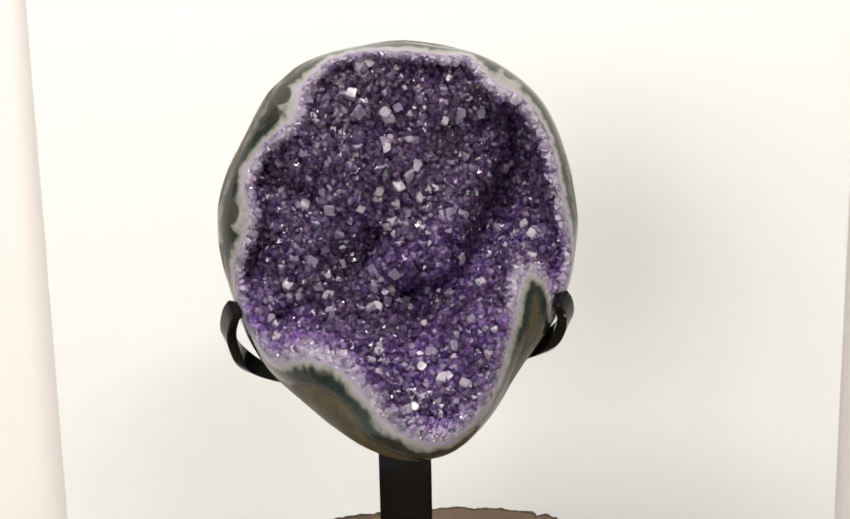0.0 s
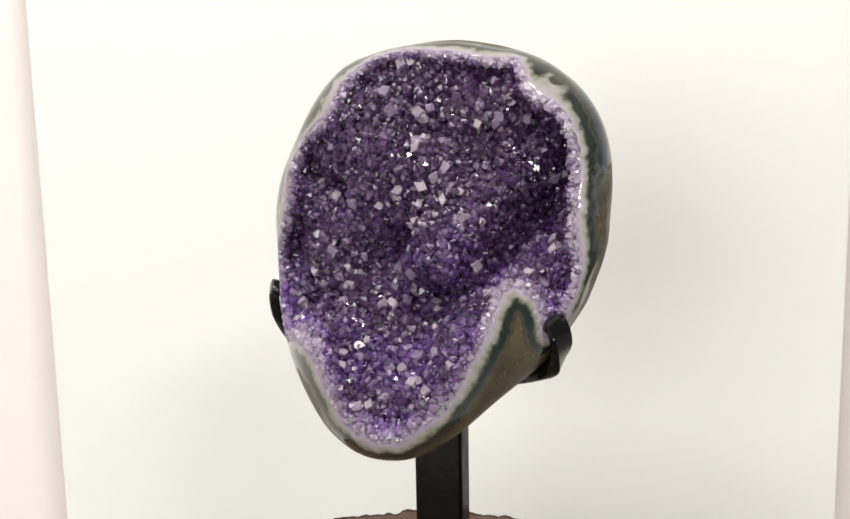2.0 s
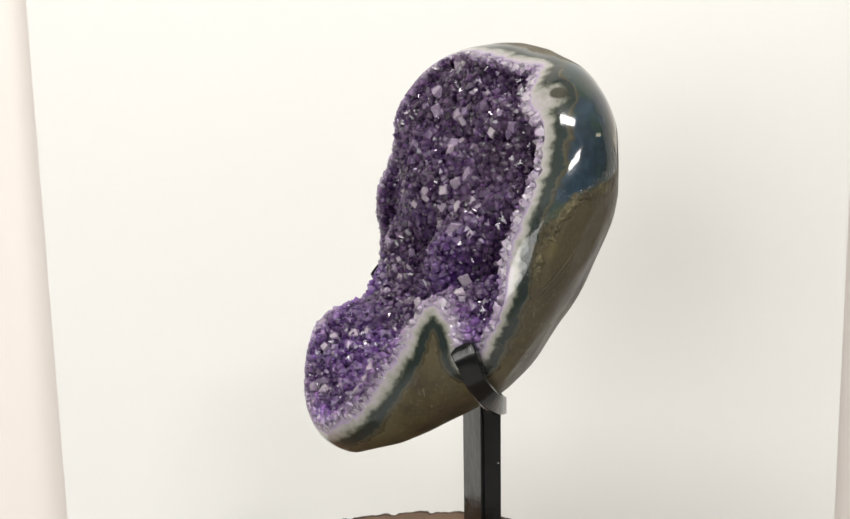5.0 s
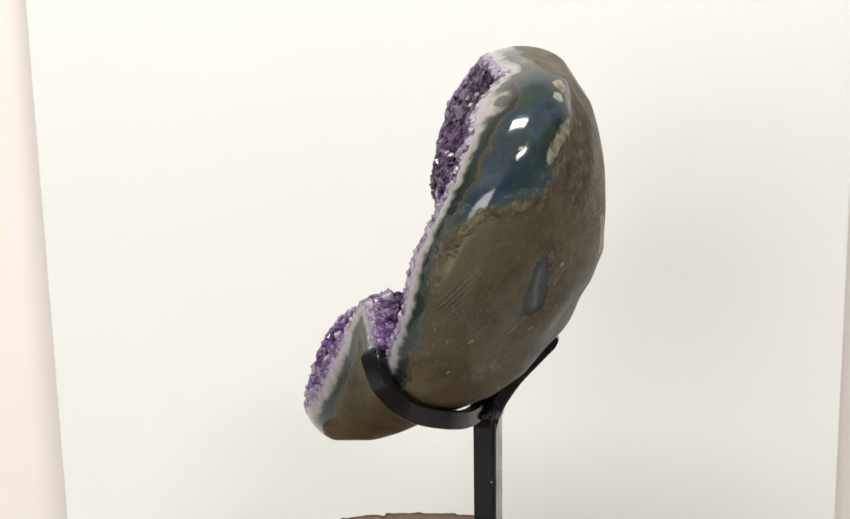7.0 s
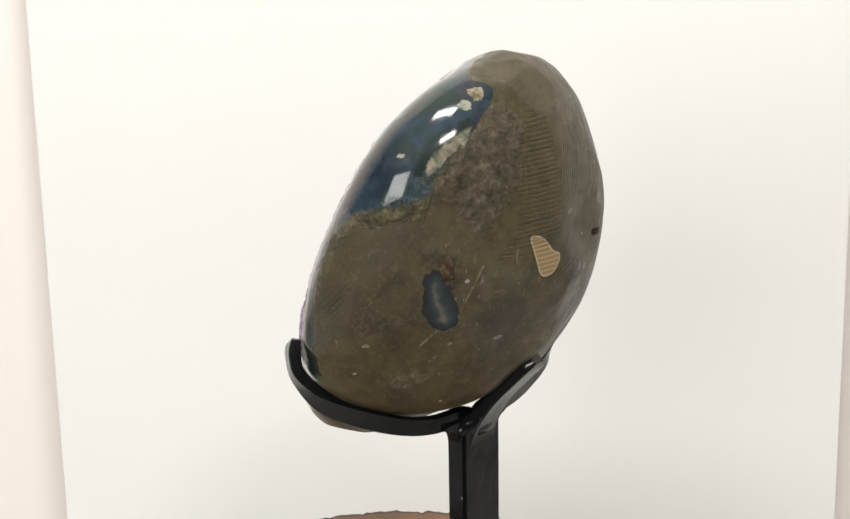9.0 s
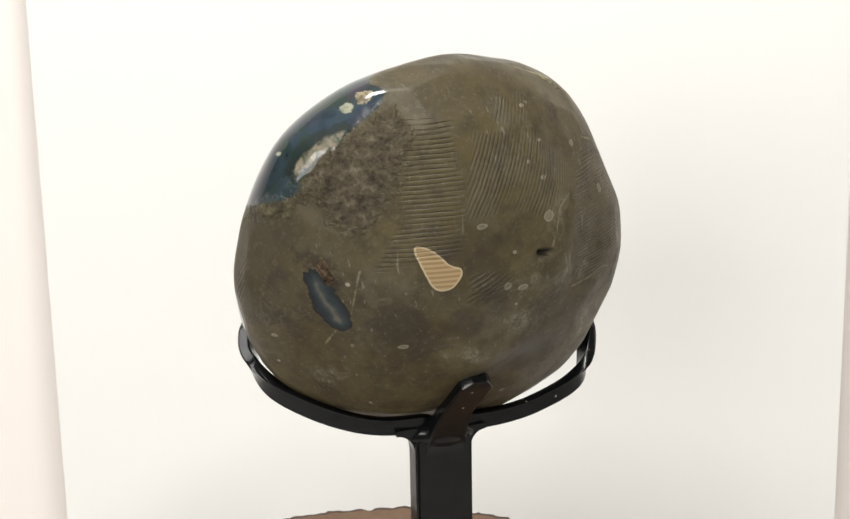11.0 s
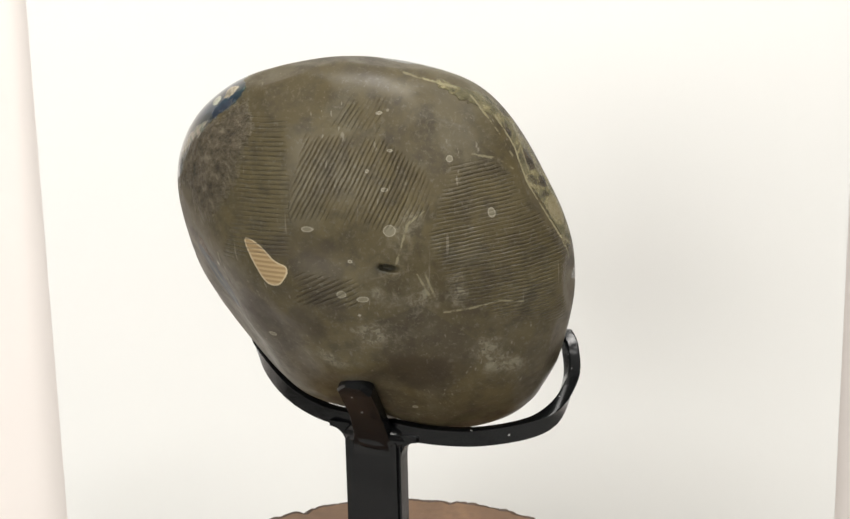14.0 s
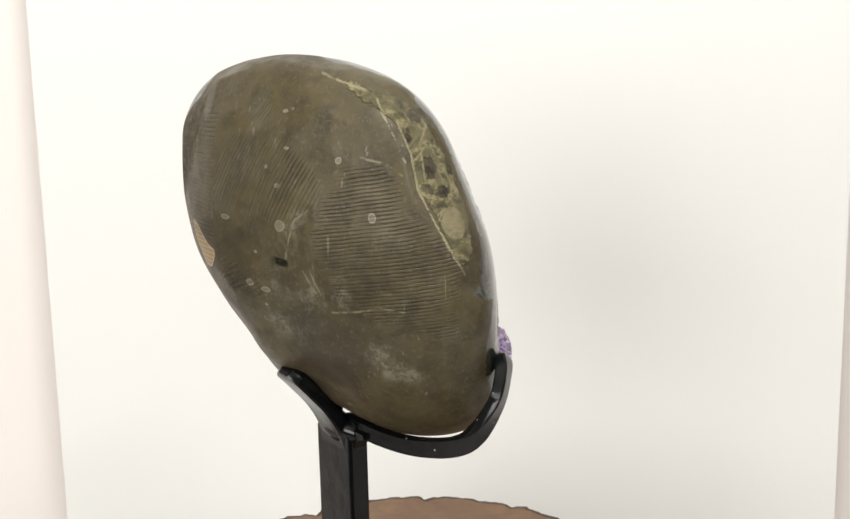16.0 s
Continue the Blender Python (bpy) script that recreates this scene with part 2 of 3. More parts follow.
# ---- geode ----
# regions of the shell, as outlines in (degrees round the axis from the back, millimetres of height)
BLUE = [(74, 30), (62, 48), (52, 54), (43, 57), (42, 67), (36, 77), (28, 92), (22, 102), (26, 109), (38, 112), (50, 100), (62, 84), (72, 61), (78, 43)]
CREAM = [(43.7, 66), (43, 78), (37, 86), (31.5, 91), (32, 84), (35, 76), (39.5, 73)]
GOLD = [(30.6, 104), (26.5, 105.5), (27.5, 101), (29.5, 99.6), (30.7, 101)]
SPOTS = [((66, 64, 96), 4.6, 0.75), ((-66, 31, 90), 6.2, 1.0), ((-73, 28, 80), 5.6, 1.0), ((-98, 21, 25), 6.5, 1.1), ((-102, 24, 14), 5.0, 1.2)]  # middle in millimetres, size, squash
# pale flecks; the first is a window glint painted on the blue agate
FLECKS_AND_GLINT = [((87, 76, 77), 1.5, 0.6), ((58, 90, 97), 3.0, 0.8), ((79, 81, 66), 1.2, 1.4)]
FOSSIL = [(18, 34), (16, 35), (12, 31), (9, 24), (5, 22), (7, 14), (10, 11), (13, 13), (15, 21)]
CRUST = [(45, 58), (42, 66), (37, 77), (29, 91), (22, 99), (19, 84), (21, 62), (26, 45), (31, 40), (35, 43), (36, 58)]
HEM = [(61, 51), (53, 54.5), (44.6, 59), (40, 56), (45, 49), (53, 46), (62, 44), (67, 29), (72, 11), (74.5, 10), (68, 36)]
INCLUSION = [(42, 25), (44.6, 18), (45.2, 7.5), (43.4, -2.5), (39, -11.5), (35.5, -9), (36, 3.7), (38.3, 12), (39.5, 19)]
YELLOW = [(-30, 110), (-43, 104.5), (-53, 99), (-61, 88), (-66, 73), (-68, 55), (-69.5, 37), (-68.5, 25), (-64.4, 28.8), (-60.5, 45), (-57, 60), (-55.5, 76), (-52, 90), (-42, 100)]
PIT = [(41, 25), (39, 30), (37, 27.5), (36.6, 16), (39, 15)]  # brown hole over the inclusion
BLOCK = [(-63.5, 52), (-67, 50), (-68.3, 42), (-66, 36), (-63, 38), (-61, 45)]
AGATE = [(-56, 100), (-62.5, 92), (-68.5, 73), (-70.2, 56), (-72, 41), (-72, 29), (-71, 14), (-68, 8), (-82, 0), (-88, 60), (-76, 100)]
HOLES = [((-60.3, 71), 3.2, 5), ((-54.5, 82), 2.5, 3.5), ((-63.3, 58), 2, 2), ((-57.5, 92), 3, 2.5), ((-66, 66), 1.5, 3), ((-62, 80), 1.6, 2)]
SCUFFS = [((-45, -22), 9, 8), ((-50, -30), 10, 7), ((-18, -12), 10, 6), ((0, -27), 12, 4), ((45, -40), 9, 5), ((-29, 12), 4, 9), ((-24, 6), 8, 3), ((-37, 13), 4, 7), ((-24, 38), 4, 12)]
SHADES = [((2, -10), 13, 11), ((22, -7), 14, 13), ((-27, -36), 17, 12), ((0, 30), 16, 7)]
RINGS = [((-7.8, 9.3), 2.2, 2), ((-13.2, 6.9), 2.8, 1.6), ((20.5, -20), 3, 1.4), ((-27.5, -61.5), 2.4, 1.2), ((0.2, 40.8), 2.8, 1.4), ((-20.6, 41), 2.6, 3), ((-36.4, 72.5), 1.7, 1.7), ((-45.7, 47.5), 1.7, 2.6), ((-18, 94), 2, 1), ((-21, 77.3), 1.8, 0.9), ((-19.6, 60), 1.8, 1.1), ((-15.2, 68.3), 1.1, 1.1), ((-10.2, 25.5), 1.2, 1), ((60, -18), 1.6, 1.2)]
NICKS = [[(30, 23), (34, -1)], [(40, -12), (45.5, -22)], [(-42, 74.4), (-49.6, 71.3), (-53.5, 66)], [(-34, -0.4), (-41, 1.5), (-47, 4.9), (-53, 3.4)], [(-27, 20), (-31, 5.6)], [(-29, 20), (-31.5, 8)], [(-29, 49.5), (-25, 44), (-22, 25)], [(-52, 90), (-55.5, 76), (-57, 60), (-60.5, 45), (-64.4, 29), (-67, 20)], [(-25, 111.3), (-42, 103.8)], [(-46, 100), (-51, 84), (-54, 72)], [(-61, 88), (-58, 80), (-59, 62)]]
COMBS = [  # outline, direction of the scratches in degrees, spacing in millimetres
    ([(20, 94), (6, 93), (5, 72), (5, 28), (26, 23), (21, 48)], 2, 2.2),
    ([(3, 87), (-20, 83), (-32, 64), (-32, 47), (-19, 41), (4, 46)], 66, 1.9),
    ([(-37, 70), (-48, 74), (-57, 56), (-65, 25), (-66, -11), (-36, 2), (-30, 40)], 10, 1.8),
    ([(5, 22), (-11, 18), (-14, 1), (4, 3)], 28, 2.3),
    ([(61, 29), (56, 26), (67, -6), (72, 5)], 50, 2.0),
    ([(-8, 102), (-20, 100), (-18, 84), (-4, 88)], 62, 2.1),
]
WIDE = 1.66  # millimetres of shell for one degree


def oval(u, v, at, ru, rv):
    """About the millimetres by which places lie inside an oval."""
    return (1 - np.hypot((u - at[0] * WIDE) / ru, (v - at[1]) / rv)) * min(ru, rv)


def shell_material():
    n = Nodes("polished_stone")
    wob = n.math("SUBTRACT", n.noise(55.0, 5), 0.5)
    fine = n.math("SUBTRACT", n.noise(330.0, 4), 0.5)
    big = n.noise(18.0, 4, 0.6, 0.6)
    mid = n.noise(90.0, 6, 0.65)
    tiny = n.noise(620.0, 3)

    def region(name, ragged=3.0, grit=1.0, lo=-0.25, hi=0.25):
        v = n.math("MULTIPLY_ADD", wob, ragged, n.attr(name))
        return n.step(n.math("MULTIPLY_ADD", fine, grit, v), lo, hi)

    stone = n.ramp(big, (0.3, (0.047, 0.036, 0.0170)), (0.5, (0.070, 0.056, 0.0260)), (0.72, (0.094, 0.077, 0.037)))
    stone = n.mix(n.step(mid, 0.42, 0.7, (0, 0.65)), stone, (0.030, 0.024, 0.016))
    haze = n.step(n.noise(30.0, 7, 0.7), 0.52, 0.66, (0, 0.42))
    stone = n.mix(haze, stone, (0.115, 0.103, 0.066))
    facet = n.add("ShaderNodeTexVoronoi", feature="SMOOTH_F1")
    n.put(facet.inputs["Vector"], n.coords())
    facet.inputs["Scale"].default_value, facet.inputs["Smoothness"].default_value = 26.0, 0.15
    tone = n.add("ShaderNodeSeparateColor")
    n.put(tone.inputs[0], facet.outputs["Color"])
    stone = n.mix(n.step(tone.outputs[0], 0.55, 0.95, (0, 0.45)), stone, (0.034, 0.027, 0.019))
    stone = n.mix(n.step(tone.outputs[1], 0.5, 1.0, (0, 0.3)), stone, (0.088, 0.077, 0.048))
    crack = n.add("ShaderNodeTexVoronoi", feature="DISTANCE_TO_EDGE")
    bent = n.add("ShaderNodeMixRGB")
    bent.inputs[0].default_value = 0.06
    n.put(bent.inputs[1], n.coords())
    colnoise = n.add("ShaderNodeTexNoise")
    n.put(colnoise.inputs["Vector"], n.coords())
    colnoise.inputs["Scale"].default_value, colnoise.inputs["Detail"].default_value = 40.0, 5.0
    n.put(bent.inputs[2], colnoise.outputs["Color"])
    n.put(crack.inputs["Vector"], bent.outputs[0])
    crack.inputs["Scale"].default_value = 34.0
    lines = n.math("MULTIPLY", n.step(crack.outputs["Distance"], 0.022, 0.004), n.step(n.noise(24.0, 3), 0.54, 0.64, (0, 0.22)))
    stone = n.mix(lines, stone, (0.15, 0.135, 0.09))
    grit = n.step(n.noise(430.0, 5, 0.75), 0.53, 0.66, (0, 0.6))
    stone = n.mix(grit, stone, (0.11, 0.10, 0.072))
    stretch = n.add("ShaderNodeMapping")
    n.put(stretch.inputs["Vector"], n.coords())
    stretch.inputs["Rotation"].default_value, stretch.inputs["Scale"].default_value = (0.3, 0.9, 0.5), (1.0, 1.0, 0.06)
    scratch = n.math("MULTIPLY", n.step(n.noise(420.0, 2, 0.5, 0.0, stretch.outputs[0]), 0.66, 0.73), n.step(n.noise(32.0, 3), 0.46, 0.56, (0, 0.75)))
    stone = n.mix(scratch, stone, (0.17, 0.155, 0.115))
    spots = n.add("ShaderNodeTexVoronoi", feature="F1")
    n.put(spots.inputs["Vector"], n.coords())
    spots.inputs["Scale"].default_value = 95.0
    pick = n.add("ShaderNodeSeparateColor")
    n.put(pick.inputs[0], spots.outputs["Color"])
    fleck = n.math("MULTIPLY", n.step(n.math("MULTIPLY_ADD", fine, 0.12, spots.outputs["Distance"]), n.math("MULTIPLY_ADD", pick.outputs[1], 0.11, 0.05), n.math("MULTIPLY_ADD", pick.outputs[1], 0.11, 0.0)), n.step(pick.outputs[0], 0.86, 0.9))
    stone = n.mix(fleck, stone, (0.30, 0.28, 0.22))
    shade = n.step(n.math("MULTIPLY_ADD", wob, 26.0, n.attr("shade")), -2.0, 3.5, (0, 0.55))
    stone = n.mix(shade, stone, (0.034, 0.026, 0.017))
    chalk = n.noise(260.0, 6, 0.75, 0.6)
    scuff = n.math("MULTIPLY", n.step(n.math("MULTIPLY_ADD", wob, 34.0, n.attr("scuff")), -3.0, 4.0), n.step(chalk, 0.42, 0.60, (0.15, 0.95)))
    stone = n.mix(scuff, stone, (0.165, 0.150, 0.105))
    stone = n.mix(n.math("MULTIPLY", scuff, n.step(n.noise(300.0, 3), 0.60, 0.66)), stone, (0.022, 0.017, 0.011))
    nick = n.math("MULTIPLY_ADD", n.math("ABSOLUTE", fine), 1.6, n.math("MULTIPLY_ADD", n.math("ABSOLUTE", wob), 2.0, n.attr("nick")))
    stone = n.mix(n.math("MULTIPLY", n.step(nick, 0.85, 0.45, (0, 0.75)), n.step(n.noise(170.0, 4), 0.38, 0.52)), stone, (0.19, 0.172, 0.105))
    ring = n.math("MULTIPLY_ADD", fine, 1.0, n.attr("ring"))
    stone = n.mix(n.step(ring, -0.05, 0.3, (0, 0.85)), stone, n.mix(n.step(ring, 0.25, 0.7), (0.27, 0.25, 0.19), (0.16, 0.145, 0.10)))
    grains = n.add("ShaderNodeTexVoronoi", feature="F1")
    n.put(grains.inputs["Vector"], n.coords())
    grains.inputs["Scale"].default_value = 480.0
    crumb = n.math("MULTIPLY_ADD", n.math("SUBTRACT", grains.outputs["Distance"], 0.45), 0.13, n.noise(165.0, 9, 0.72, 0.12))
    hem = region("hem", 22.0, 9.0, -1.5, 2.0)
    stone = n.mix(hem, stone, n.ramp(crumb, (0.36, (0.018, 0.014, 0.008)), (0.5, (0.060, 0.050, 0.026)), (0.62, (0.135, 0.118, 0.060))))
    crust = region("crust", 22.0, 10.0, -4.0, 4.5)
    stone = n.mix(crust, stone, n.ramp(crumb, (0.36, (0.022, 0.017, 0.010)), (0.47, (0.054, 0.043, 0.026)), (0.56, (0.080, 0.066, 0.041)), (0.68, (0.14, 0.12, 0.082))))
    vein = n.noise(45.0, 5, 0.6, 2.5)
    yellow = region("yellow", 9.0, 4.0, -0.4, 0.5)
    ycol = n.ramp(vein, (0.3, (0.045, 0.040, 0.020)), (0.45, (0.100, 0.090, 0.044)), (0.55, (0.140, 0.122, 0.060)), (0.575, (0.27, 0.24, 0.13)), (0.60, (0.115, 0.10, 0.05)), (0.68, (0.06, 0.052, 0.028)))
    ycol = n.mix(n.step(n.noise(150.0, 5, 0.7), 0.56, 0.64, (0, 0.8)), ycol, (0.035, 0.030, 0.017))
    block = n.math("MULTIPLY_ADD", wob, 5.0, n.attr("block"))
    ycol = n.mix(n.step(block, -0.2, 0.4), ycol, n.mix(n.step(mid, 0.4, 0.6), (0.15, 0.128, 0.068), (0.21, 0.182, 0.105)))
    holes = n.step(n.math("MULTIPLY_ADD", fine, 5.0, n.math("MULTIPLY_ADD", wob, 9.0, n.attr("hole"))), -0.2, 0.6)
    ycol = n.mix(holes, ycol, n.mix(n.step(crumb, 0.4, 0.6), (0.018, 0.014, 0.009), (0.070, 0.056, 0.032)))
    stone = n.mix(yellow, stone, ycol)
    side = region("agate", 7.0, 1.5)
    stone = n.mix(side, stone, n.ramp(n.noise(40.0, 5, 0.6, 2.0), (0.34, (0.012, 0.016, 0.014)), (0.46, (0.040, 0.046, 0.040)), (0.55, (0.12, 0.125, 0.112)), (0.66, (0.066, 0.074, 0.058))))
    stone = n.mix(n.math("MULTIPLY", n.step(nick, 0.9, 0.5, (0, 0.75)), n.step(n.attr("yellow"), -3.5, -1.5)), stone, (0.26, 0.235, 0.14))
    fossil = n.attr("fossil")
    stripe = n.math("SINE", n.math("MULTIPLY_ADD", wob, 2.0, n.attr("stripe")))
    fcol = n.mix(n.step(stripe, -0.9, 0.9), (0.24, 0.165, 0.080), (0.34, 0.25, 0.135))
    fcol = n.mix(n.step(fossil, 1.0, 0.3), fcol, (0.42, 0.35, 0.23))
    stone = n.mix(n.step(n.math("MULTIPLY_ADD", fine, 0.8, fossil), -0.2, 0.2), stone, fcol)
    halo = n.math("MULTIPLY", n.step(n.math("MULTIPLY_ADD", wob, 24.0, n.attr("pit")), -9.0, 0.0), n.step(crumb, 0.46, 0.56, (0, 0.75)))
    stone = n.mix(halo, stone, (0.022, 0.016, 0.009))
    incl = region("inclusion", 14.0, 4.0)
    deep = n.math("MULTIPLY_ADD", wob, 16.0, n.attr("inclusion"))
    icol = n.ramp(n.step(deep, 0.0, 8.0), (0.0, (0.008, 0.010, 0.010)), (0.18, (0.012, 0.019, 0.024)), (0.5, (0.018, 0.028, 0.034)), (0.75, (0.034, 0.044, 0.046)), (0.95, (0.10, 0.092, 0.072)))
    stone = n.mix(incl, stone, icol)
    pit = region("pit", 9.0, 3.0)
    stone = n.mix(pit, stone, n.ramp(crumb, (0.38, (0.010, 0.007, 0.005)), (0.52, (0.060, 0.036, 0.017)), (0.64, (0.16, 0.11, 0.065))))
    # agate
    blue = region("blue", 15.0, 5.0, -0.3, 0.5)
    cloudy = n.noise(30.0, 5, 0.6, 1.6)
    acol = n.ramp(cloudy, (0.28, (0.006, 0.010, 0.013)), (0.44, (0.013, 0.024, 0.036)), (0.56, (0.024, 0.042, 0.062)), (0.64, (0.020, 0.036, 0.034)), (0.74, (0.055, 0.060, 0.052)))
    acol = n.mix(n.step(n.noise(26.0, 4, 0.6, 0.8), 0.52, 0.68, (0, 0.7)), acol, (0.042, 0.034, 0.046))
    acol = n.mix(n.step(n.noise(34.0, 4, 0.6, 1.0), 0.47, 0.60, (0, 0.8)), acol, (0.018, 0.036, 0.027))
    pale = n.math("MULTIPLY_ADD", fine, 2.5, n.math("MULTIPLY_ADD", wob, 14.0, n.attr("cream")))
    acol = n.mix(n.step(pale, -3.5, -1.5, (0, 0.7)), acol, (0.012, 0.018, 0.012))
    acol = n.mix(n.step(pale, 0.3, 2.0, (0, 0.85)), acol, n.ramp(vein, (0.35, (0.06, 0.08, 0.05)), (0.5, (0.22, 0.19, 0.14)), (0.6, (0.30, 0.25, 0.19)), (0.7, (0.10, 0.12, 0.075))))
    acol = n.mix(region("gold", 7.0, 5.0), acol, n.ramp(crumb, (0.4, (0.11, 0.092, 0.055)), (0.55, (0.30, 0.262, 0.18))))
    acol = n.mix(n.step(n.math("MULTIPLY_ADD", wob, 5.0, n.attr("blue")), 1.6, 0.2, (0, 0.6)), acol, (0.055, 0.060, 0.030))
    stone = n.mix(blue, stone, acol)
    stone = n.mix(n.step(n.math("MULTIPLY_ADD", fine, 5.0, n.math("MULTIPLY_ADD", wob, 6.0, n.attr("speck_glint"))), -0.3, 0.6, (0, 0.8)), stone, n.ramp(crumb, (0.4, (0.08, 0.10, 0.06)), (0.56, (0.34, 0.34, 0.26))))
    # bands along the rim
    rim = n.math("MULTIPLY_ADD", fine, 2.6, n.math("MULTIPLY_ADD", wob, 9.0, n.attr("rim")))
    rim = n.math("MULTIPLY_ADD", n.math("SUBTRACT", n.noise(170.0, 5, 0.65), 0.5), 3.0, rim)
    band = n.ramp(n.math("DIVIDE", rim, 16.0), (0.0, (0.32, 0.29, 0.315)), (0.05, (0.30, 0.285, 0.28)), (0.17, (0.20, 0.20, 0.175)), (0.24, (0.062, 0.068, 0.052)), (0.30, (0.012, 0.018, 0.015)), (0.50, (0.013, 0.021, 0.021)), (0.56, (0.052, 0.050, 0.032)), (0.62, (0.036, 0.031, 0.018)))
    col = n.mix(n.step(rim, 11.5, 9.5), stone, band)
    dark = n.step(n.math("MULTIPLY_ADD", wob, 4.0, n.attr("spot_dent_shade")), -1.0, 0.8, (0, 0.92))
    col = n.mix(dark, col, n.mix(big, (0.014, 0.013, 0.008), (0.036, 0.034, 0.022)))
    # wear
    comb = n.step(n.math("MULTIPLY_ADD", n.math("SUBTRACT", n.noise(26.0, 4), 0.5), 16.0, n.attr("comb")), -1.0, 4.0)
    phase = n.math("MULTIPLY_ADD", n.noise(75.0, 5), 4.0, n.attr("phase"))
    each = n.add("ShaderNodeCombineXYZ")
    n.put(each.inputs[0], n.math("MULTIPLY", phase, 0.16))
    n.put(each.inputs[1], n.math("MULTIPLY", n.noise(14.0, 2), 5.0))
    groove = n.math("MULTIPLY", n.math("POWER", n.math("MULTIPLY_ADD", n.math("SINE", phase), 0.5, 0.5), 3.5), comb)
    groove = n.math("MULTIPLY", groove, n.step(n.noise(4.0, 2, 0.6, 0.0, each.outputs[0]), 0.34, 0.62, (0.15, 1.0)))
    groove = n.math("MULTIPLY", groove, n.step(n.noise(60.0, 4), 0.34, 0.56, (0.15, 1.0)))
    col = n.mix(n.math("MULTIPLY", groove, 0.5), col, (0.024, 0.020, 0.013))
    glossy = n.math("MAXIMUM", n.math("MAXIMUM", blue, side), n.step(rim, 12.0, 9.0))
    rough = n.math("MULTIPLY_ADD", glossy, -0.29, n.step(mid, 0.3, 0.8, (0.36, 0.52)))
    rough = n.math("ADD", rough, n.math("MULTIPLY", crust, 0.25))
    lift = n.math("ADD", n.math("MULTIPLY", groove, -1.0), n.math("MULTIPLY", n.math("MINIMUM", n.math("ADD", n.math("ADD", crust, n.math("MULTIPLY", hem, 0.8)), n.math("ADD", pit, n.math("MULTIPLY", yellow, 0.6))), 1.0), n.math("MULTIPLY", crumb, 4.6)))
    lift = n.math("MULTIPLY_ADD", holes, -0.8, lift)
    normal = n.bump(lift, 0.7, 0.0010)
    normal = n.bump(tiny, 0.11, 0.0004, normal)
    return n.done(col, rough, normal, Coat_Weight=n.math("MULTIPLY", glossy, 0.5), Coat_Roughness=0.03, Specular_IOR_Level=0.26)


def crystal_material(name, pale, clear=0.55):
    n = Nodes(name)
    if pale:
        rnd = n.add("ShaderNodeObjectInfo").outputs["Random"]
        cloud = n.noise(330.0, 5, 0.6, 0.4)
        col = n.ramp(rnd, (0.0, (0.19, 0.14, 0.24)), (0.5, (0.34, 0.285, 0.36)), (1.0, (0.52, 0.46, 0.50)))
        col = n.mix(n.step(cloud, 0.42, 0.62, (0, 0.45)), col, (0.27, 0.19, 0.34))
        return n.done(col, n.step(cloud, 0.3, 0.7, (0.10, 0.32)), n.bump(cloud, 0.35, 0.0008), Specular_IOR_Level=0.5, Transmission_Weight=0.25,
                      Subsurface_Weight=0.6, Subsurface_Radius=(1.0, 0.8, 1.0), Subsurface_Scale=0.003)
    rnd = n.add("ShaderNodeNewGeometry").outputs["Random Per Island"]
    zone = n.noise(22.0, 3)
    col = n.ramp(rnd, (0.0, (0.055, 0.020, 0.115)), (0.4, (0.095, 0.042, 0.180)), (0.8, (0.150, 0.078, 0.255)), (0.95, (0.22, 0.135, 0.33)), (1.0, (0.36, 0.27, 0.44)))
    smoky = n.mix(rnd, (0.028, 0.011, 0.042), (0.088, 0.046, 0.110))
    col = n.mix(n.step(zone, 0.40, 0.62, (0, 0.75)), col, smoky)
    # the upper part of the lining is coloured darker and smokier than the lip
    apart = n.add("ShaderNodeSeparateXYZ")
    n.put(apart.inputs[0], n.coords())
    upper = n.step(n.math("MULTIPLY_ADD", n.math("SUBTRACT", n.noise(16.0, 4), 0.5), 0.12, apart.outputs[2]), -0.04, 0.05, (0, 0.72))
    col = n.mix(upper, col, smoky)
    # lit tips and shaded bases of the points, painted into the colour
    tip_shading = n.add("ShaderNodeMix", data_type="RGBA", blend_type="MULTIPLY")
    n.put(tip_shading.inputs[0], 1.0)
    n.put(tip_shading.inputs[6], col)
    n.put(tip_shading.inputs[7], n.ramp(n.attr("tip"), (0.0, (0.34, 0.30, 0.40)), (0.55, (0.80, 0.76, 0.86)), (1.0, (2.0, 1.95, 1.85))))
    col = tip_shading.outputs[2]
    milk = n.math("MULTIPLY_ADD", rnd, 2.5, n.math("MULTIPLY_ADD", n.noise(60.0, 4), 5.0, n.attr("deep")))
    col = n.mix(n.step(milk, 8.2, 2.2), col, n.mix(rnd, (0.29, 0.235, 0.345), (0.56, 0.49, 0.58)))
    sheen = n.step(n.math("FRACT", n.math("MULTIPLY", rnd, 37.3)), 0.68, 0.80, (0.0, 0.23))
    rough = n.math("SUBTRACT", n.step(rnd, 0.0, 1.0, (0.25, 0.40)), sheen)
    cloud = n.noise(520.0, 3)
    return n.done(col, rough, n.bump(cloud, 0.22, 0.0006), Specular_IOR_Level=0.6, Transmission_Weight=clear, IOR=1.54,
                  Subsurface_Weight=0.4, Subsurface_Radius=(1.0, 0.6, 1.3), Subsurface_Scale=0.0022)


mat_shell = shell_material()
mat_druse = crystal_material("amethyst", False)
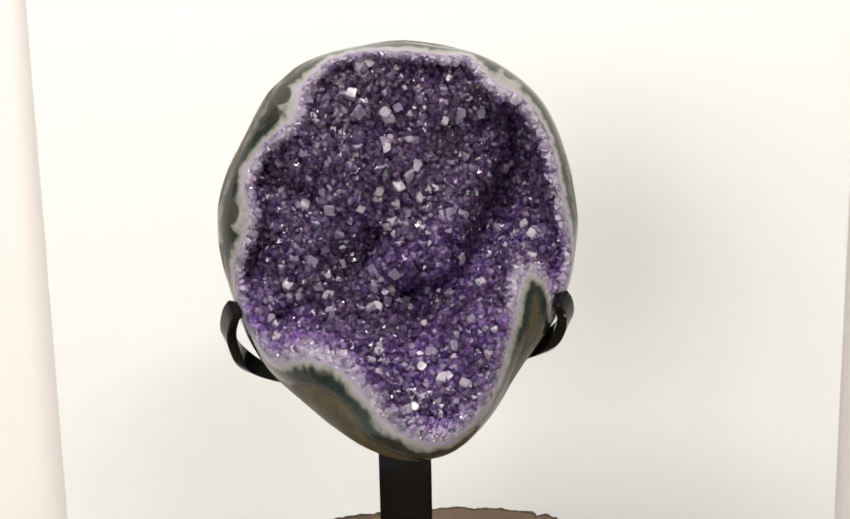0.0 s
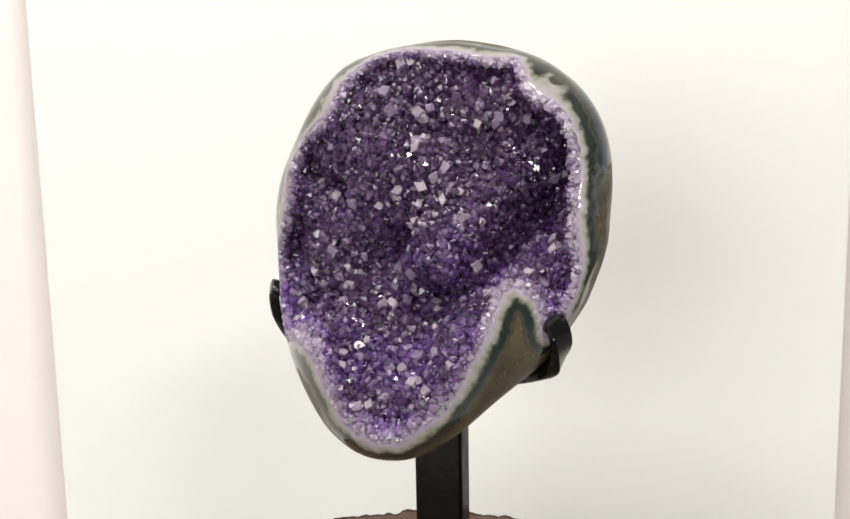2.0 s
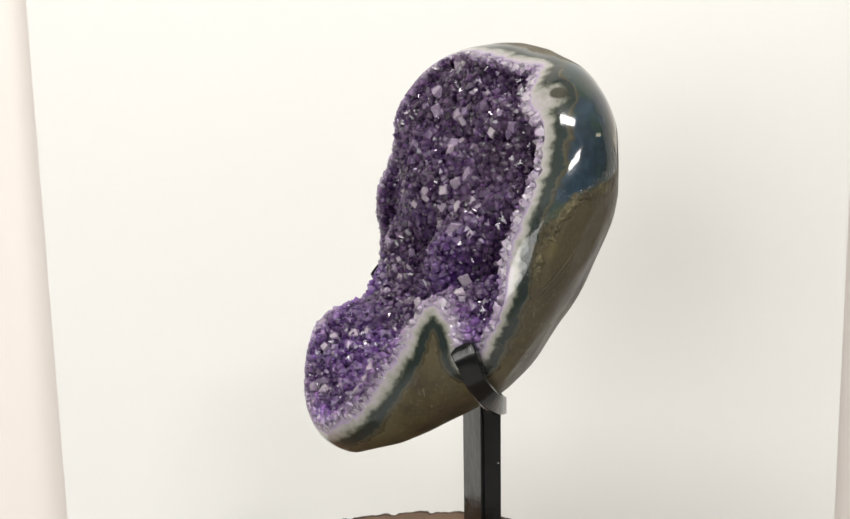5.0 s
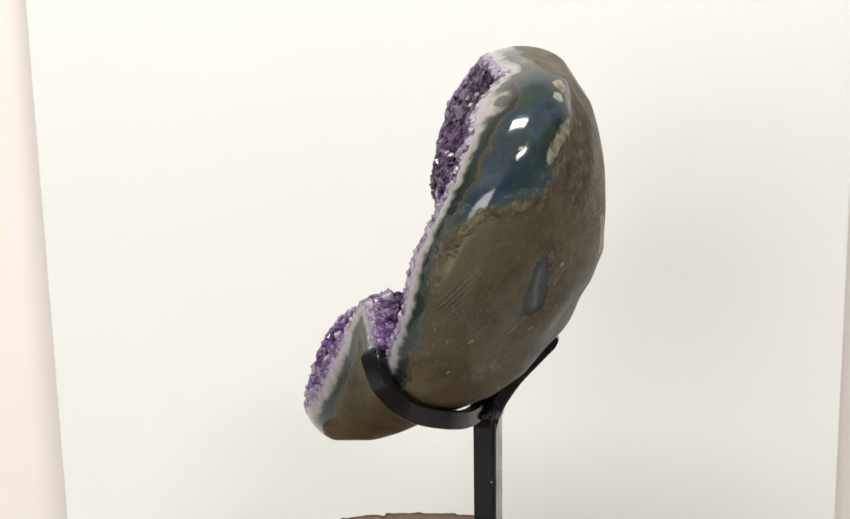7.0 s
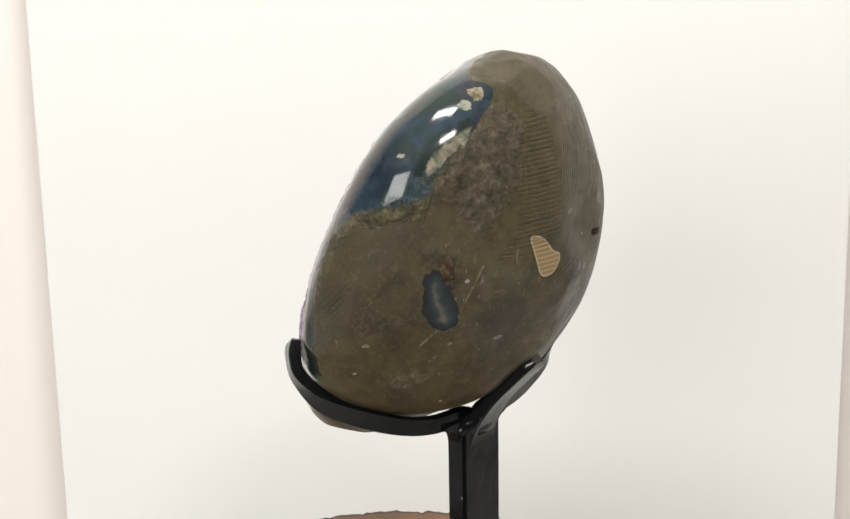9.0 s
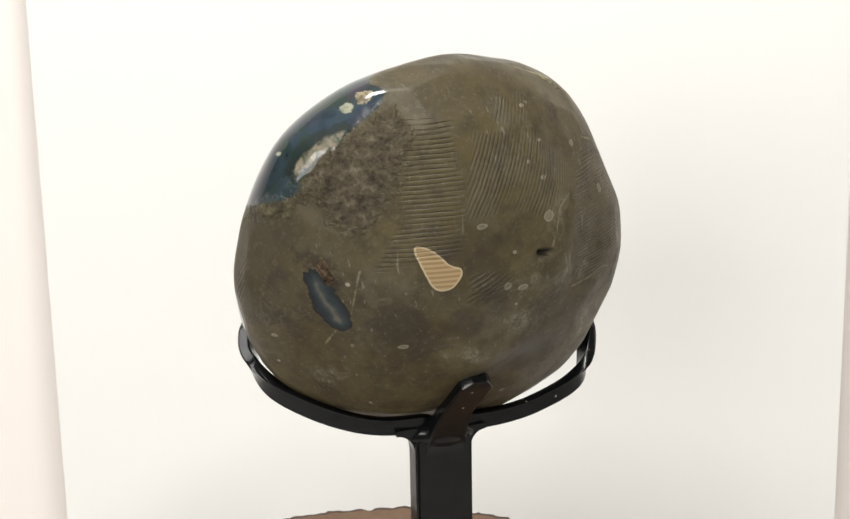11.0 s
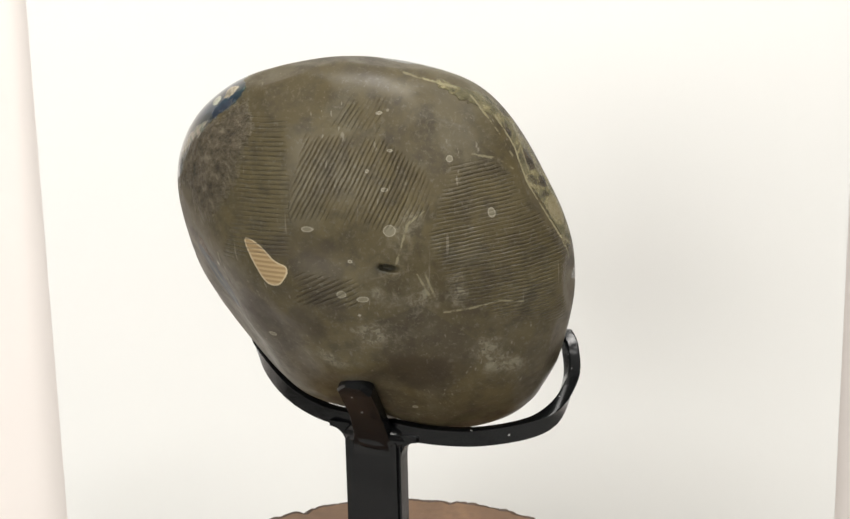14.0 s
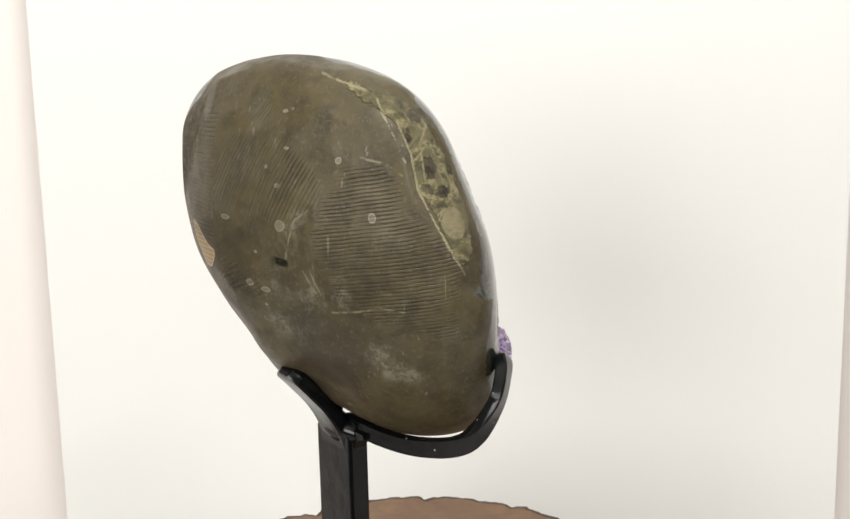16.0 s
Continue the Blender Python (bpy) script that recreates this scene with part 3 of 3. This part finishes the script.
mat_pale = crystal_material("pale_quartz", True)
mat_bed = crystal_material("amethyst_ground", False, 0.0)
mat_milky = crystal_material("milky_quartz", False, 0.12)

geode = tagged(new("geode"), "polished amethyst geode with purple crystals, held in a black stand", "geode")
p, f, rim = shell_mesh()
u, v = np.degrees(np.arctan2(p[:, 0], p[:, 1])) * WIDE, p[:, 2] * 1000
ray_out = (p - MID) / np.linalg.norm(p - MID, axis=1)[:, None]
hole = np.exp(-((u + 20 * WIDE) / 3.6) ** 4 - ((v - 23 - 0.15 * (u + 20 * WIDE)) / 1.5) ** 4)
wear = np.array([noise.noise(Vector(q) * 45) for q in p]) * 0.0005
p -= ray_out * (hole * 0.004 - wear * np.clip((rim - 0.004) / 0.004, 0, 1))[:, None]
for c, r, k in SPOTS[:1] + SPOTS[1::2]:
    rim *= 1 - 0.72 * np.exp(-(np.linalg.norm(p * 1000 - c, axis=1) / 12) ** 4)
shell = part("shell", (p.tolist(), [], f.tolist()), mat_shell, geode, "polished brown stone shell with blue and white agate bands")
float_attribute(shell, "rim", rim * 1000)
for name, outline in (("blue", BLUE), ("cream", CREAM), ("gold", GOLD), ("fossil", FOSSIL), ("crust", CRUST), ("hem", HEM), ("inclusion", INCLUSION), ("yellow", YELLOW), ("pit", PIT), ("block", BLOCK), ("agate", AGATE)):
    float_attribute(shell, name, inside_by([(a * WIDE, b) for a, b in rounded(outline, 2)], u, v))
float_attribute(shell, "stripe", v * 2.6)
float_attribute(shell, "speck_glint", np.max([r - np.linalg.norm((p * 1000 - c) / (1, 1, k), axis=1) for c, r, k in FLECKS_AND_GLINT], 0))
# dark spots of the stone; the last oval paints the dent's inner shade
float_attribute(shell, "spot_dent_shade", np.max([r - np.linalg.norm((p * 1000 - c) / (1, 1, k), axis=1) for c, r, k in SPOTS] + [oval(u, v, (-20, 23), 3.8, 1.6)], 0))
for name, marks in (("hole", HOLES), ("scuff", SCUFFS), ("shade", SHADES), ("ring", RINGS)):
    float_attribute(shell, name, np.max([oval(u, v, *mark) for mark in marks], 0))
nick_way = np.full(len(p), 99.0)
for way in NICKS:
    for (a, b), (c, d) in zip(way, way[1:]):
        a, c = a * WIDE, c * WIDE
        t = np.clip(((u - a) * (c - a) + (v - b) * (d - b)) / ((c - a) ** 2 + (d - b) ** 2), 0, 1)
        nick_way = np.minimum(nick_way, np.hypot(u - a - t * (c - a), v - b - t * (d - b)))
float_attribute(shell, "nick", nick_way)
comb, phase = np.full(len(p), -99.0), np.zeros(len(p))
for outline, lean, gap in COMBS:
    inner = inside_by([(a * WIDE, b) for a, b in outline], u, v)
    a = radians(lean)
    phase = np.where(inner > comb, (v * math.cos(a) + u * math.sin(a)) * 2 * math.pi / gap, phase)
    comb = np.maximum(comb, inner)
float_attribute(shell, "comb", comb)
float_attribute(shell, "phase", phase)

p, f, deep = bed_mesh()
bed = part("crystal_bed", (p.tolist(), [], f.tolist()), mat_bed, geode, "purple amethyst lining of the hollow")
float_attribute(bed, "deep", deep * 1000)
# the ground between the points takes the same painted shade
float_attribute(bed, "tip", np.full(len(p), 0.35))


tri_a, tri_b = p[f[:, 2]] - p[f[:, 0]], p[f[:, 3]] - p[f[:, 1]]
bed_normal = np.cross(tri_a, tri_b) / 2
bed_area = np.linalg.norm(bed_normal, axis=1)
bed_normal /= np.maximum(bed_area, 1e-12)[:, None]
bed_normal *= np.where(bed_normal[:, 1] > 0, -1, 1)[:, None]
bed_centre, bed_deep = p[f].mean(1), deep[f].mean(1)


def scatter(rng, count, low):
    """Places on the lining, evenly over its surface, at least so far inside the edge."""
    ok = np.where(bed_deep > low)[0]
    pick = rng.choice(ok, count, p=bed_area[ok] / bed_area[ok].sum())
    return bed_centre[pick] + rng.normal(0, 0.0003, (count, 3)), bed_normal[pick], bed_deep[pick]


def points_of_quartz(rng, at, nrm, radius, height, lean):
    """Six-sided quartz points on their places: arrays of corners (13 each) and the corner numbers of their faces."""
    n = len(at)
    axis = nrm + rng.normal(0, 1, (n, 3)) * lean
    axis /= np.linalg.norm(axis, axis=1)[:, None]
    side = np.cross(axis, rng.normal(0, 1, (n, 3)))
    side /= np.linalg.norm(side, axis=1)[:, None]
    other = np.cross(axis, side)
    out = np.zeros((n, 13, 3))
    for k in range(6):
        a = 2 * math.pi * k / 6 + rng.normal(0, 0.12, n)
        way = (side * np.cos(a)[:, None] + other * np.sin(a)[:, None]) * (radius * rng.uniform(0.75, 1.2, n))[:, None]
        out[:, k] = at + way * 0.95 - axis * 0.0016
        out[:, 6 + k] = at + way + axis * (height * rng.uniform(0.28, 0.62, n))[:, None]
    out[:, 12] = at + axis * height[:, None] + side * (radius * rng.normal(0, 0.3, n))[:, None] + other * (radius * rng.normal(0, 0.3, n))[:, None]
    faces = [(k, (k + 1) % 6, 6 + (k + 1) % 6, 6 + k) for k in range(6)] + [(6 + k, 6 + (k + 1) % 6, 12) for k in range(6)]
    return out, faces


def joined(corners, faces):
    n, m = corners.shape[:2]
    return corners.reshape(-1, 3).tolist(), [], [tuple(i * m + c for c in fc) for i in range(n) for fc in faces]


def tuck(at, nrm, h):
    """Turns and sets the points near the edge towards the hollow, so that none stands out past the shell."""
    near = np.clip(1 - h / 0.007, 0, 1)[:, None]
    way = np.array([0.0, 0.035, 0.012]) - at
    way /= np.linalg.norm(way, axis=1)[:, None]
    turned = nrm + way * near * 1.3
    return at + way * near * 0.0026, turned / np.linalg.norm(turned, axis=1)[:, None]


def ground_off(corners):
    """Points of quartz cut back to the boulder's skin where they would stand out past it."""
    q = corners.reshape(-1, 3) - MID
    r = np.linalg.norm(q, axis=1)
    proud = np.tile([-0.0003] * 6 + [0.0002] * 6 + [0.0005], len(corners))
    far = np.minimum(r, hull_radius(q / r[:, None]) + proud)
    return (MID + q * (far / r)[:, None]).reshape(corners.shape)


rng = np.random.default_rng(5)
at, nrm, h = scatter(rng, 13500, 0.0)
at, nrm = tuck(at, nrm, h)
size = rng.triangular(0.0008, 0.0013, 0.0038, len(at)) * np.clip(0.75 + h / 0.012 * 0.25, 0.75, 1.0)
corners, faces = points_of_quartz(rng, at, nrm, size, size * rng.uniform(0.6, 1.45, len(at)), 0.36)
corners = ground_off(corners)
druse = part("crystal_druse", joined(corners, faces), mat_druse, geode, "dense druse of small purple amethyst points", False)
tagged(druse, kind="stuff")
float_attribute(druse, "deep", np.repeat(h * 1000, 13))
# 0 at the painted-dark base of a point, 1 at its brightened tip
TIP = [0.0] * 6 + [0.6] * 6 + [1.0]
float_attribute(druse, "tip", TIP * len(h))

# milky fringe of small points along the edge
edge = np.where(bed_deep < 0.0055)[0]
pick = rng.choice(edge, 4000, p=bed_area[edge] / bed_area[edge].sum())
size = rng.triangular(0.0008, 0.0014, 0.0033, len(pick))
corners, faces = points_of_quartz(rng, *tuck(bed_centre[pick], bed_normal[pick], bed_deep[pick]), size, size * rng.uniform(0.7, 1.9, len(pick)), 0.45)
corners = ground_off(corners)
fringe = tagged(part("crystal_fringe", joined(corners, faces), mat_milky, geode, "milky white quartz fringe along the rim", False), kind="stuff")
float_attribute(fringe, "deep", np.repeat(bed_deep[pick] * 1000 - 1.2, 13))
float_attribute(fringe, "tip", TIP * len(pick))

# larger purple points, one by one
at, nrm, h = scatter(rng, 150, 0.007)
size = rng.uniform(0.0019, 0.0030, len(at))
corners, faces = points_of_quartz(rng, at, nrm, size, size * rng.uniform(1.0, 1.7, len(at)), 0.35)
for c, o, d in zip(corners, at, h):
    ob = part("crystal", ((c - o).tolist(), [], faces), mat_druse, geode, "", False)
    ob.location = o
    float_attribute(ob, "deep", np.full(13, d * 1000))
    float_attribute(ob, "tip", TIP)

# pale blocky crystals, in millimetres across the front
UPPER = [(-17, 108), (-28, 90), (-9, 79), (-7, 76), (-25, 80), (29, 94), (25, 72), (34, 76), (33, 72), (-10, 61), (-9, 58), (-53, 59), (8, 47), (-43, 37), (-14, 36), (-3, 38), (10, 29), (19, 33), (-56, 28), (-41, 27), (-24, 27), (-5, 17), (-8, 15), (27, 21), (60, 3), (74, 8), (79, 7), (77, 4), (32, -6), (72, -3), (-22, 104), (-2, 81), (8, 62), (4, 63), (3, 42), (-5, 28), (47, 74), (62, 41), (66, 42), (39, 84)]
LOWER = [(-18, -14), (-52, -2), (-65, -15), (-50, -16), (-61, -22), (-44, -23), (-38, -14), (-10, -26), (-12, -30), (-17, -33), (-58, -33), (-42, -31), (28, -28), (46, -20), (-34, -44), (-20, -48), (-16, -52), (-17, -47), (9, -59), (20, -62), (24, -60), (33, -63), (28, -48), (39, -34), (4, -71), (-2, -70), (-78, -40), (-80, -37), (-72, -45), (3, -40), (-1, -36), (46, -47), (14, -53), (-38, -5), (-4, -12), (-21, -32)]


def blocky_crystal(rng, size):
    """A skewed, rather flat block with cut and rounded corners, at times grown together with a second one."""
    bm = bmesh.new()
    for k in range(2 if rng.random() < 0.3 else 1):
        block = bmesh.new()
        bmesh.ops.create_cube(block, size=1)
        skew = rng.uniform(-0.3, 0.3, 3)
        for vert in block.verts:
            x, y, z = vert.co
            vert.co = Vector((x + skew[0] * y, y * rng.uniform(0.85, 1.1), z * 0.62 + 0.3 * skew[2] * y)) * size
            vert.co += Vector(rng.normal(0, 0.075, 3)) * size
        bmesh.ops.bevel(block, geom=block.verts[:], offset=size * rng.uniform(0.08, 0.24), affect="VERTICES")
        bmesh.ops.bevel(block, geom=block.edges[:], offset=size * 0.045, segments=2, affect="EDGES")
        if k:
            block.transform(Matrix.Translation(Vector(rng.uniform(-0.6, 0.6, 3)) * size) @ Euler(rng.uniform(-0.9, 0.9, 3)).to_matrix().to_4x4() @ Matrix.Scale(0.7, 4))
        spare_mesh = bpy.data.meshes.new("block")
        block.to_mesh(spare_mesh)
        block.free()
        bm.from_mesh(spare_mesh)
        bpy.data.meshes.remove(spare_mesh)
    return bm


spare, _, _ = scatter(rng, 110, 0.008)
places = [(x / 1000, z / 1000, rng.uniform(0.0042, 0.0060)) for x, z in UPPER + LOWER] + [(q[0], q[2], rng.uniform(0.0018, 0.0036)) for q in spare]
for x, z, size in places:
    k = np.argmin(np.hypot(bed_centre[:, 0] - x, bed_centre[:, 2] - z))
    nrm = (Vector(bed_normal[k]) + Vector((0, -0.5, 0.1))).normalized()
    ob = part("pale_crystal", blocky_crystal(rng, size), mat_pale, geode, "", False)
    spin = Vector((0, 0, 1)).rotation_difference(nrm).to_matrix() @ Euler(rng.normal(0, 0.3, 3)).to_matrix() @ Euler((0, 0, rng.uniform(0, 6))).to_matrix()
    ob.matrix_basis = Matrix.Translation(Vector(bed_centre[k]) + Vector(bed_normal[k]) * (size * 0.2 + 0.0008)) @ spin.to_4x4()


# ---- stand ----
def sweep(path, half_w, half_t, normals, flare=0.0, root=1.0):
    """A flat bar along a path, with its wide way at each point; it may widen towards its end, or rise out of a wide and
    thick root.
    """
    bm = bmesh.new()
    rings = []
    n = len(path)
    for i, c in enumerate(path):
        c = Vector(c)
        tan = (Vector(path[min(i + 1, n - 1)]) - Vector(path[max(i - 1, 0)])).normalized()
        wide = Vector(normals[i])
        wide = (wide - tan * wide.dot(tan)).normalized()
        thick = tan.cross(wide)
        end = 0.45 if i in (0, n - 1) else 0.8 if i in (1, n - 2) else 1.0
        ring = []
        fat = 1 + (root - 1) * max(0.0, 1 - 1.6 * i / n) ** 1.5
        for a, b in ((-1, -0.72), (-0.9, -1), (0.9, -1), (1, -0.72), (1, 0.72), (0.9, 1), (-0.9, 1), (-1, 0.72)):
            ring.append(bm.verts.new(c + wide * half_w * (1 + flare * (i / n) ** 2) * a * end * fat + thick * half_t * b * (0.5 + 0.5 * end) * (1 + 0.5 * (fat - 1))))
        rings.append(ring)
    for r0, r1 in zip(rings, rings[1:]):
        for k in range(8):
            bm.faces.new((r0[k], r0[(k + 1) % 8], r1[(k + 1) % 8], r1[k]))
    bm.faces.new(rings[0][::-1])
    bm.faces.new(rings[-1])
    bmesh.ops.recalc_face_normals(bm, faces=bm.faces[:])
    return bm


def smooth_path(keys, count):
    """A Catmull-Rom path through a few keys."""
    keys = [Vector(k) for k in keys]
    keys = [keys[0] * 2 - keys[1]] + keys + [keys[-1] * 2 - keys[-2]]
    out = []
    for i in range(count + 1):
        u = i / count * (len(keys) - 3)
        k = min(int(u), len(keys) - 4)
        t = u - k
        a, b, c, d = keys[k:k + 4]
        out.append(0.5 * (2 * b + (c - a) * t + (2 * a - 5 * b + 4 * c - d) * t * t + (3 * b - a - 3 * c + d) * t ** 3))
    return out


stand = tagged(new("display_stand"), "black painted steel stand with curved cradle arms on a wooden base", "stand")
part("column", box(0.033, 0.0128, 0.149, (-0.0020, 0.0472, -0.1605), 0.0018), mat_black, stand)
right_arm = smooth_path([(0.0, 0.047, -0.0795), (0.031, 0.043, -0.079), (0.0580, 0.0352, -0.0712), (0.082, 0.020, -0.0580), (0.0918, 0.0085, -0.0425), (0.0920, 0.0040, -0.0310), (0.0880, 0.0020, -0.0240)], 44)
arm_ways, far_ways = [], []
for i in range(45):
    k = min(max((i / 44 - 0.35) / 0.5, 0.0), 1.0)
    k = k * k * (3 - 2 * k)
    arm_ways.append((0.55 * k, 0.85 * k, 1 - 0.7 * k))
    far_ways.append((-0.55 * k, 0.85 * k, 1 - 0.7 * k))
left_arm = smooth_path([(-0.004, 0.047, -0.0805), (-0.0327, 0.0445, -0.0835), (-0.0638, 0.039, -0.0818), (-0.0935, 0.0340, -0.0712), (-0.1040, 0.0245, -0.0515), (-0.1018, 0.0165, -0.0360), (-0.0970, 0.0130, -0.0285)], 44)
part("cradle_arm", sweep(right_arm, 0.0046, 0.0031, arm_ways, 0.5), mat_black, stand)
part("cradle_arm", sweep(left_arm, 0.0046, 0.0031, far_ways, 0.4), mat_black, stand)
part("back_prong", sweep(smooth_path([(-0.002, 0.0480, -0.112), (-0.002, 0.0485, -0.098), (-0.003, 0.0520, -0.085), (-0.0045, 0.0620, -0.069), (-0.0065, 0.0735, -0.0558), (-0.0085, 0.0850, -0.0435)], 36), 0.0092, 0.0040, [(1, 0, 0)] * 37, root=1.75), mat_black, stand)


def weld_fillet(x, z, y, r, side):
    """A hollow-curved weld in the corner between the column and an arm."""
    bm = bmesh.new()
    flat = [(x - side * 0.002, z + 0.003), (x - side * 0.002, z - r)]
    flat += [(x + side * r * (1 - math.cos(a)), z - r * (1 - math.sin(a))) for a in (i * math.pi / 16 for i in range(9))]
    flat.append((x + side * r, z + 0.003))
    near = [bm.verts.new((px, y - 0.0042, pz)) for px, pz in flat]
    far = [bm.verts.new((px, y + 0.0042, pz)) for px, pz in flat]
    n = len(flat)
    for i in range(n):
        bm.faces.new((near[i], near[(i + 1) % n], far[(i + 1) % n], far[i]))
    bm.faces.new(near[::-1])
    bm.faces.new(far)
    bmesh.ops.recalc_face_normals(bm, faces=bm.faces[:])
    return bm


def weld_blob(at, sx, sy, sz, seed):
    bm = bmesh.new()
    bmesh.ops.create_icosphere(bm, subdivisions=3, radius=1)
    for vert in bm.verts:
        vert.co *= 1 + 0.1 * noise.noise(vert.co * 2.2 + Vector((seed, 0, 0)))
        vert.co = Vector(at) + Vector((vert.co.x * sx, vert.co.y * sy, vert.co.z * sz))
    return bm


part("weld_seam", weld_fillet(-0.0185, -0.0868, 0.0465, 0.009, -1), mat_black, stand)
part("weld_seam", weld_fillet(0.0145, -0.0838, 0.0462, 0.010, 1), mat_black, stand)
part("weld_seam", weld_blob((-0.0022, 0.0488, -0.0862), 0.0178, 0.0078, 0.0088, 9), mat_black, stand)


# ---- wooden base ----
def slab_outline(a):
    r = 0.177 + 0.0142 * math.cos(a) - 0.003 * math.sin(a) - 0.0004 * math.sin(2 * a) - 0.0024 * math.cos(3 * a) + 0.0016 * math.sin(3 * a) - 0.0016 * math.cos(4 * a)
    rough = noise.noise(Vector((math.cos(a) * 7, math.sin(a) * 7, 0))) + 0.5 * noise.noise(Vector((math.cos(a) * 25, math.sin(a) * 25, 3)))
    notch = max(0.0, noise.noise(Vector((math.cos(a) * 14, math.sin(a) * 14, 8))) - 0.25)
    return r + 0.004 * rough - 0.016 * notch


def ring_mesh(levels, closed):
    """Rings of the slice's outline, one over the other; each level is a height, a share of the radius and a roughness."""
    bm = bmesh.new()
    count, rings = 560, []
    for z, out, rough in levels:
        ring = []
        for i in range(count):
            a = 2 * math.pi * i / count
            r = slab_outline(a) * out if out else 0.001
            crag = noise.noise(Vector((math.cos(a) * 40, math.sin(a) * 40, z * 130))) + 0.6 * noise.noise(Vector((math.cos(a) * 95, math.sin(a) * 95, z * 260)))
            ring.append(bm.verts.new(((r + rough * crag) * math.cos(a), (r + rough * crag) * math.sin(a), z + 0.5 * rough * crag)))
        rings.append(ring)
    for r0, r1 in zip(rings, rings[1:]):
        for i in range(count):
            bm.faces.new((r0[i], r1[i], r1[(i + 1) % count], r0[(i + 1) % count]))
    if closed:
        bm.faces.new(rings[0])
        bm.faces.new(rings[-1][::-1])
    bmesh.ops.recalc_face_normals(bm, faces=bm.faces[:])
    return bm


TOP, UNDER = -0.235, -0.275
base = tagged(new("wooden_base"), "brown live-edge wooden slice carrying the steel stand", "base")
part("slice", ring_mesh([(TOP, 0.0, 0), (TOP, 0.5, 0), (TOP, 0.972, 0), (TOP - 0.001, 0.978, 0), (UNDER, 0.978, 0)], True), mat_wood, base, smooth=False)
part("bark", ring_mesh([(TOP - 0.0012, 0.972, 0.0004), (TOP + 0.0006, 0.982, 0.0010), (TOP - 0.0008, 0.996, 0.0014), (TOP - 0.005, 1.006, 0.0018), (TOP - 0.012, 1.012, 0.002), (TOP - 0.022, 1.01, 0.002), (UNDER + 0.004, 1.0, 0.002), (UNDER, 0.974, 0)], False), mat_bark, base, "rough dark bark rim", smooth=False)


def motions():
    rows = [(k * 0.5, pose(0, 0, LIFT, 0, 0, -SPIN * k * 0.5)) for k in range(33)]
    for thing in (geode, stand, base):
        walk(thing, rows)


motions()
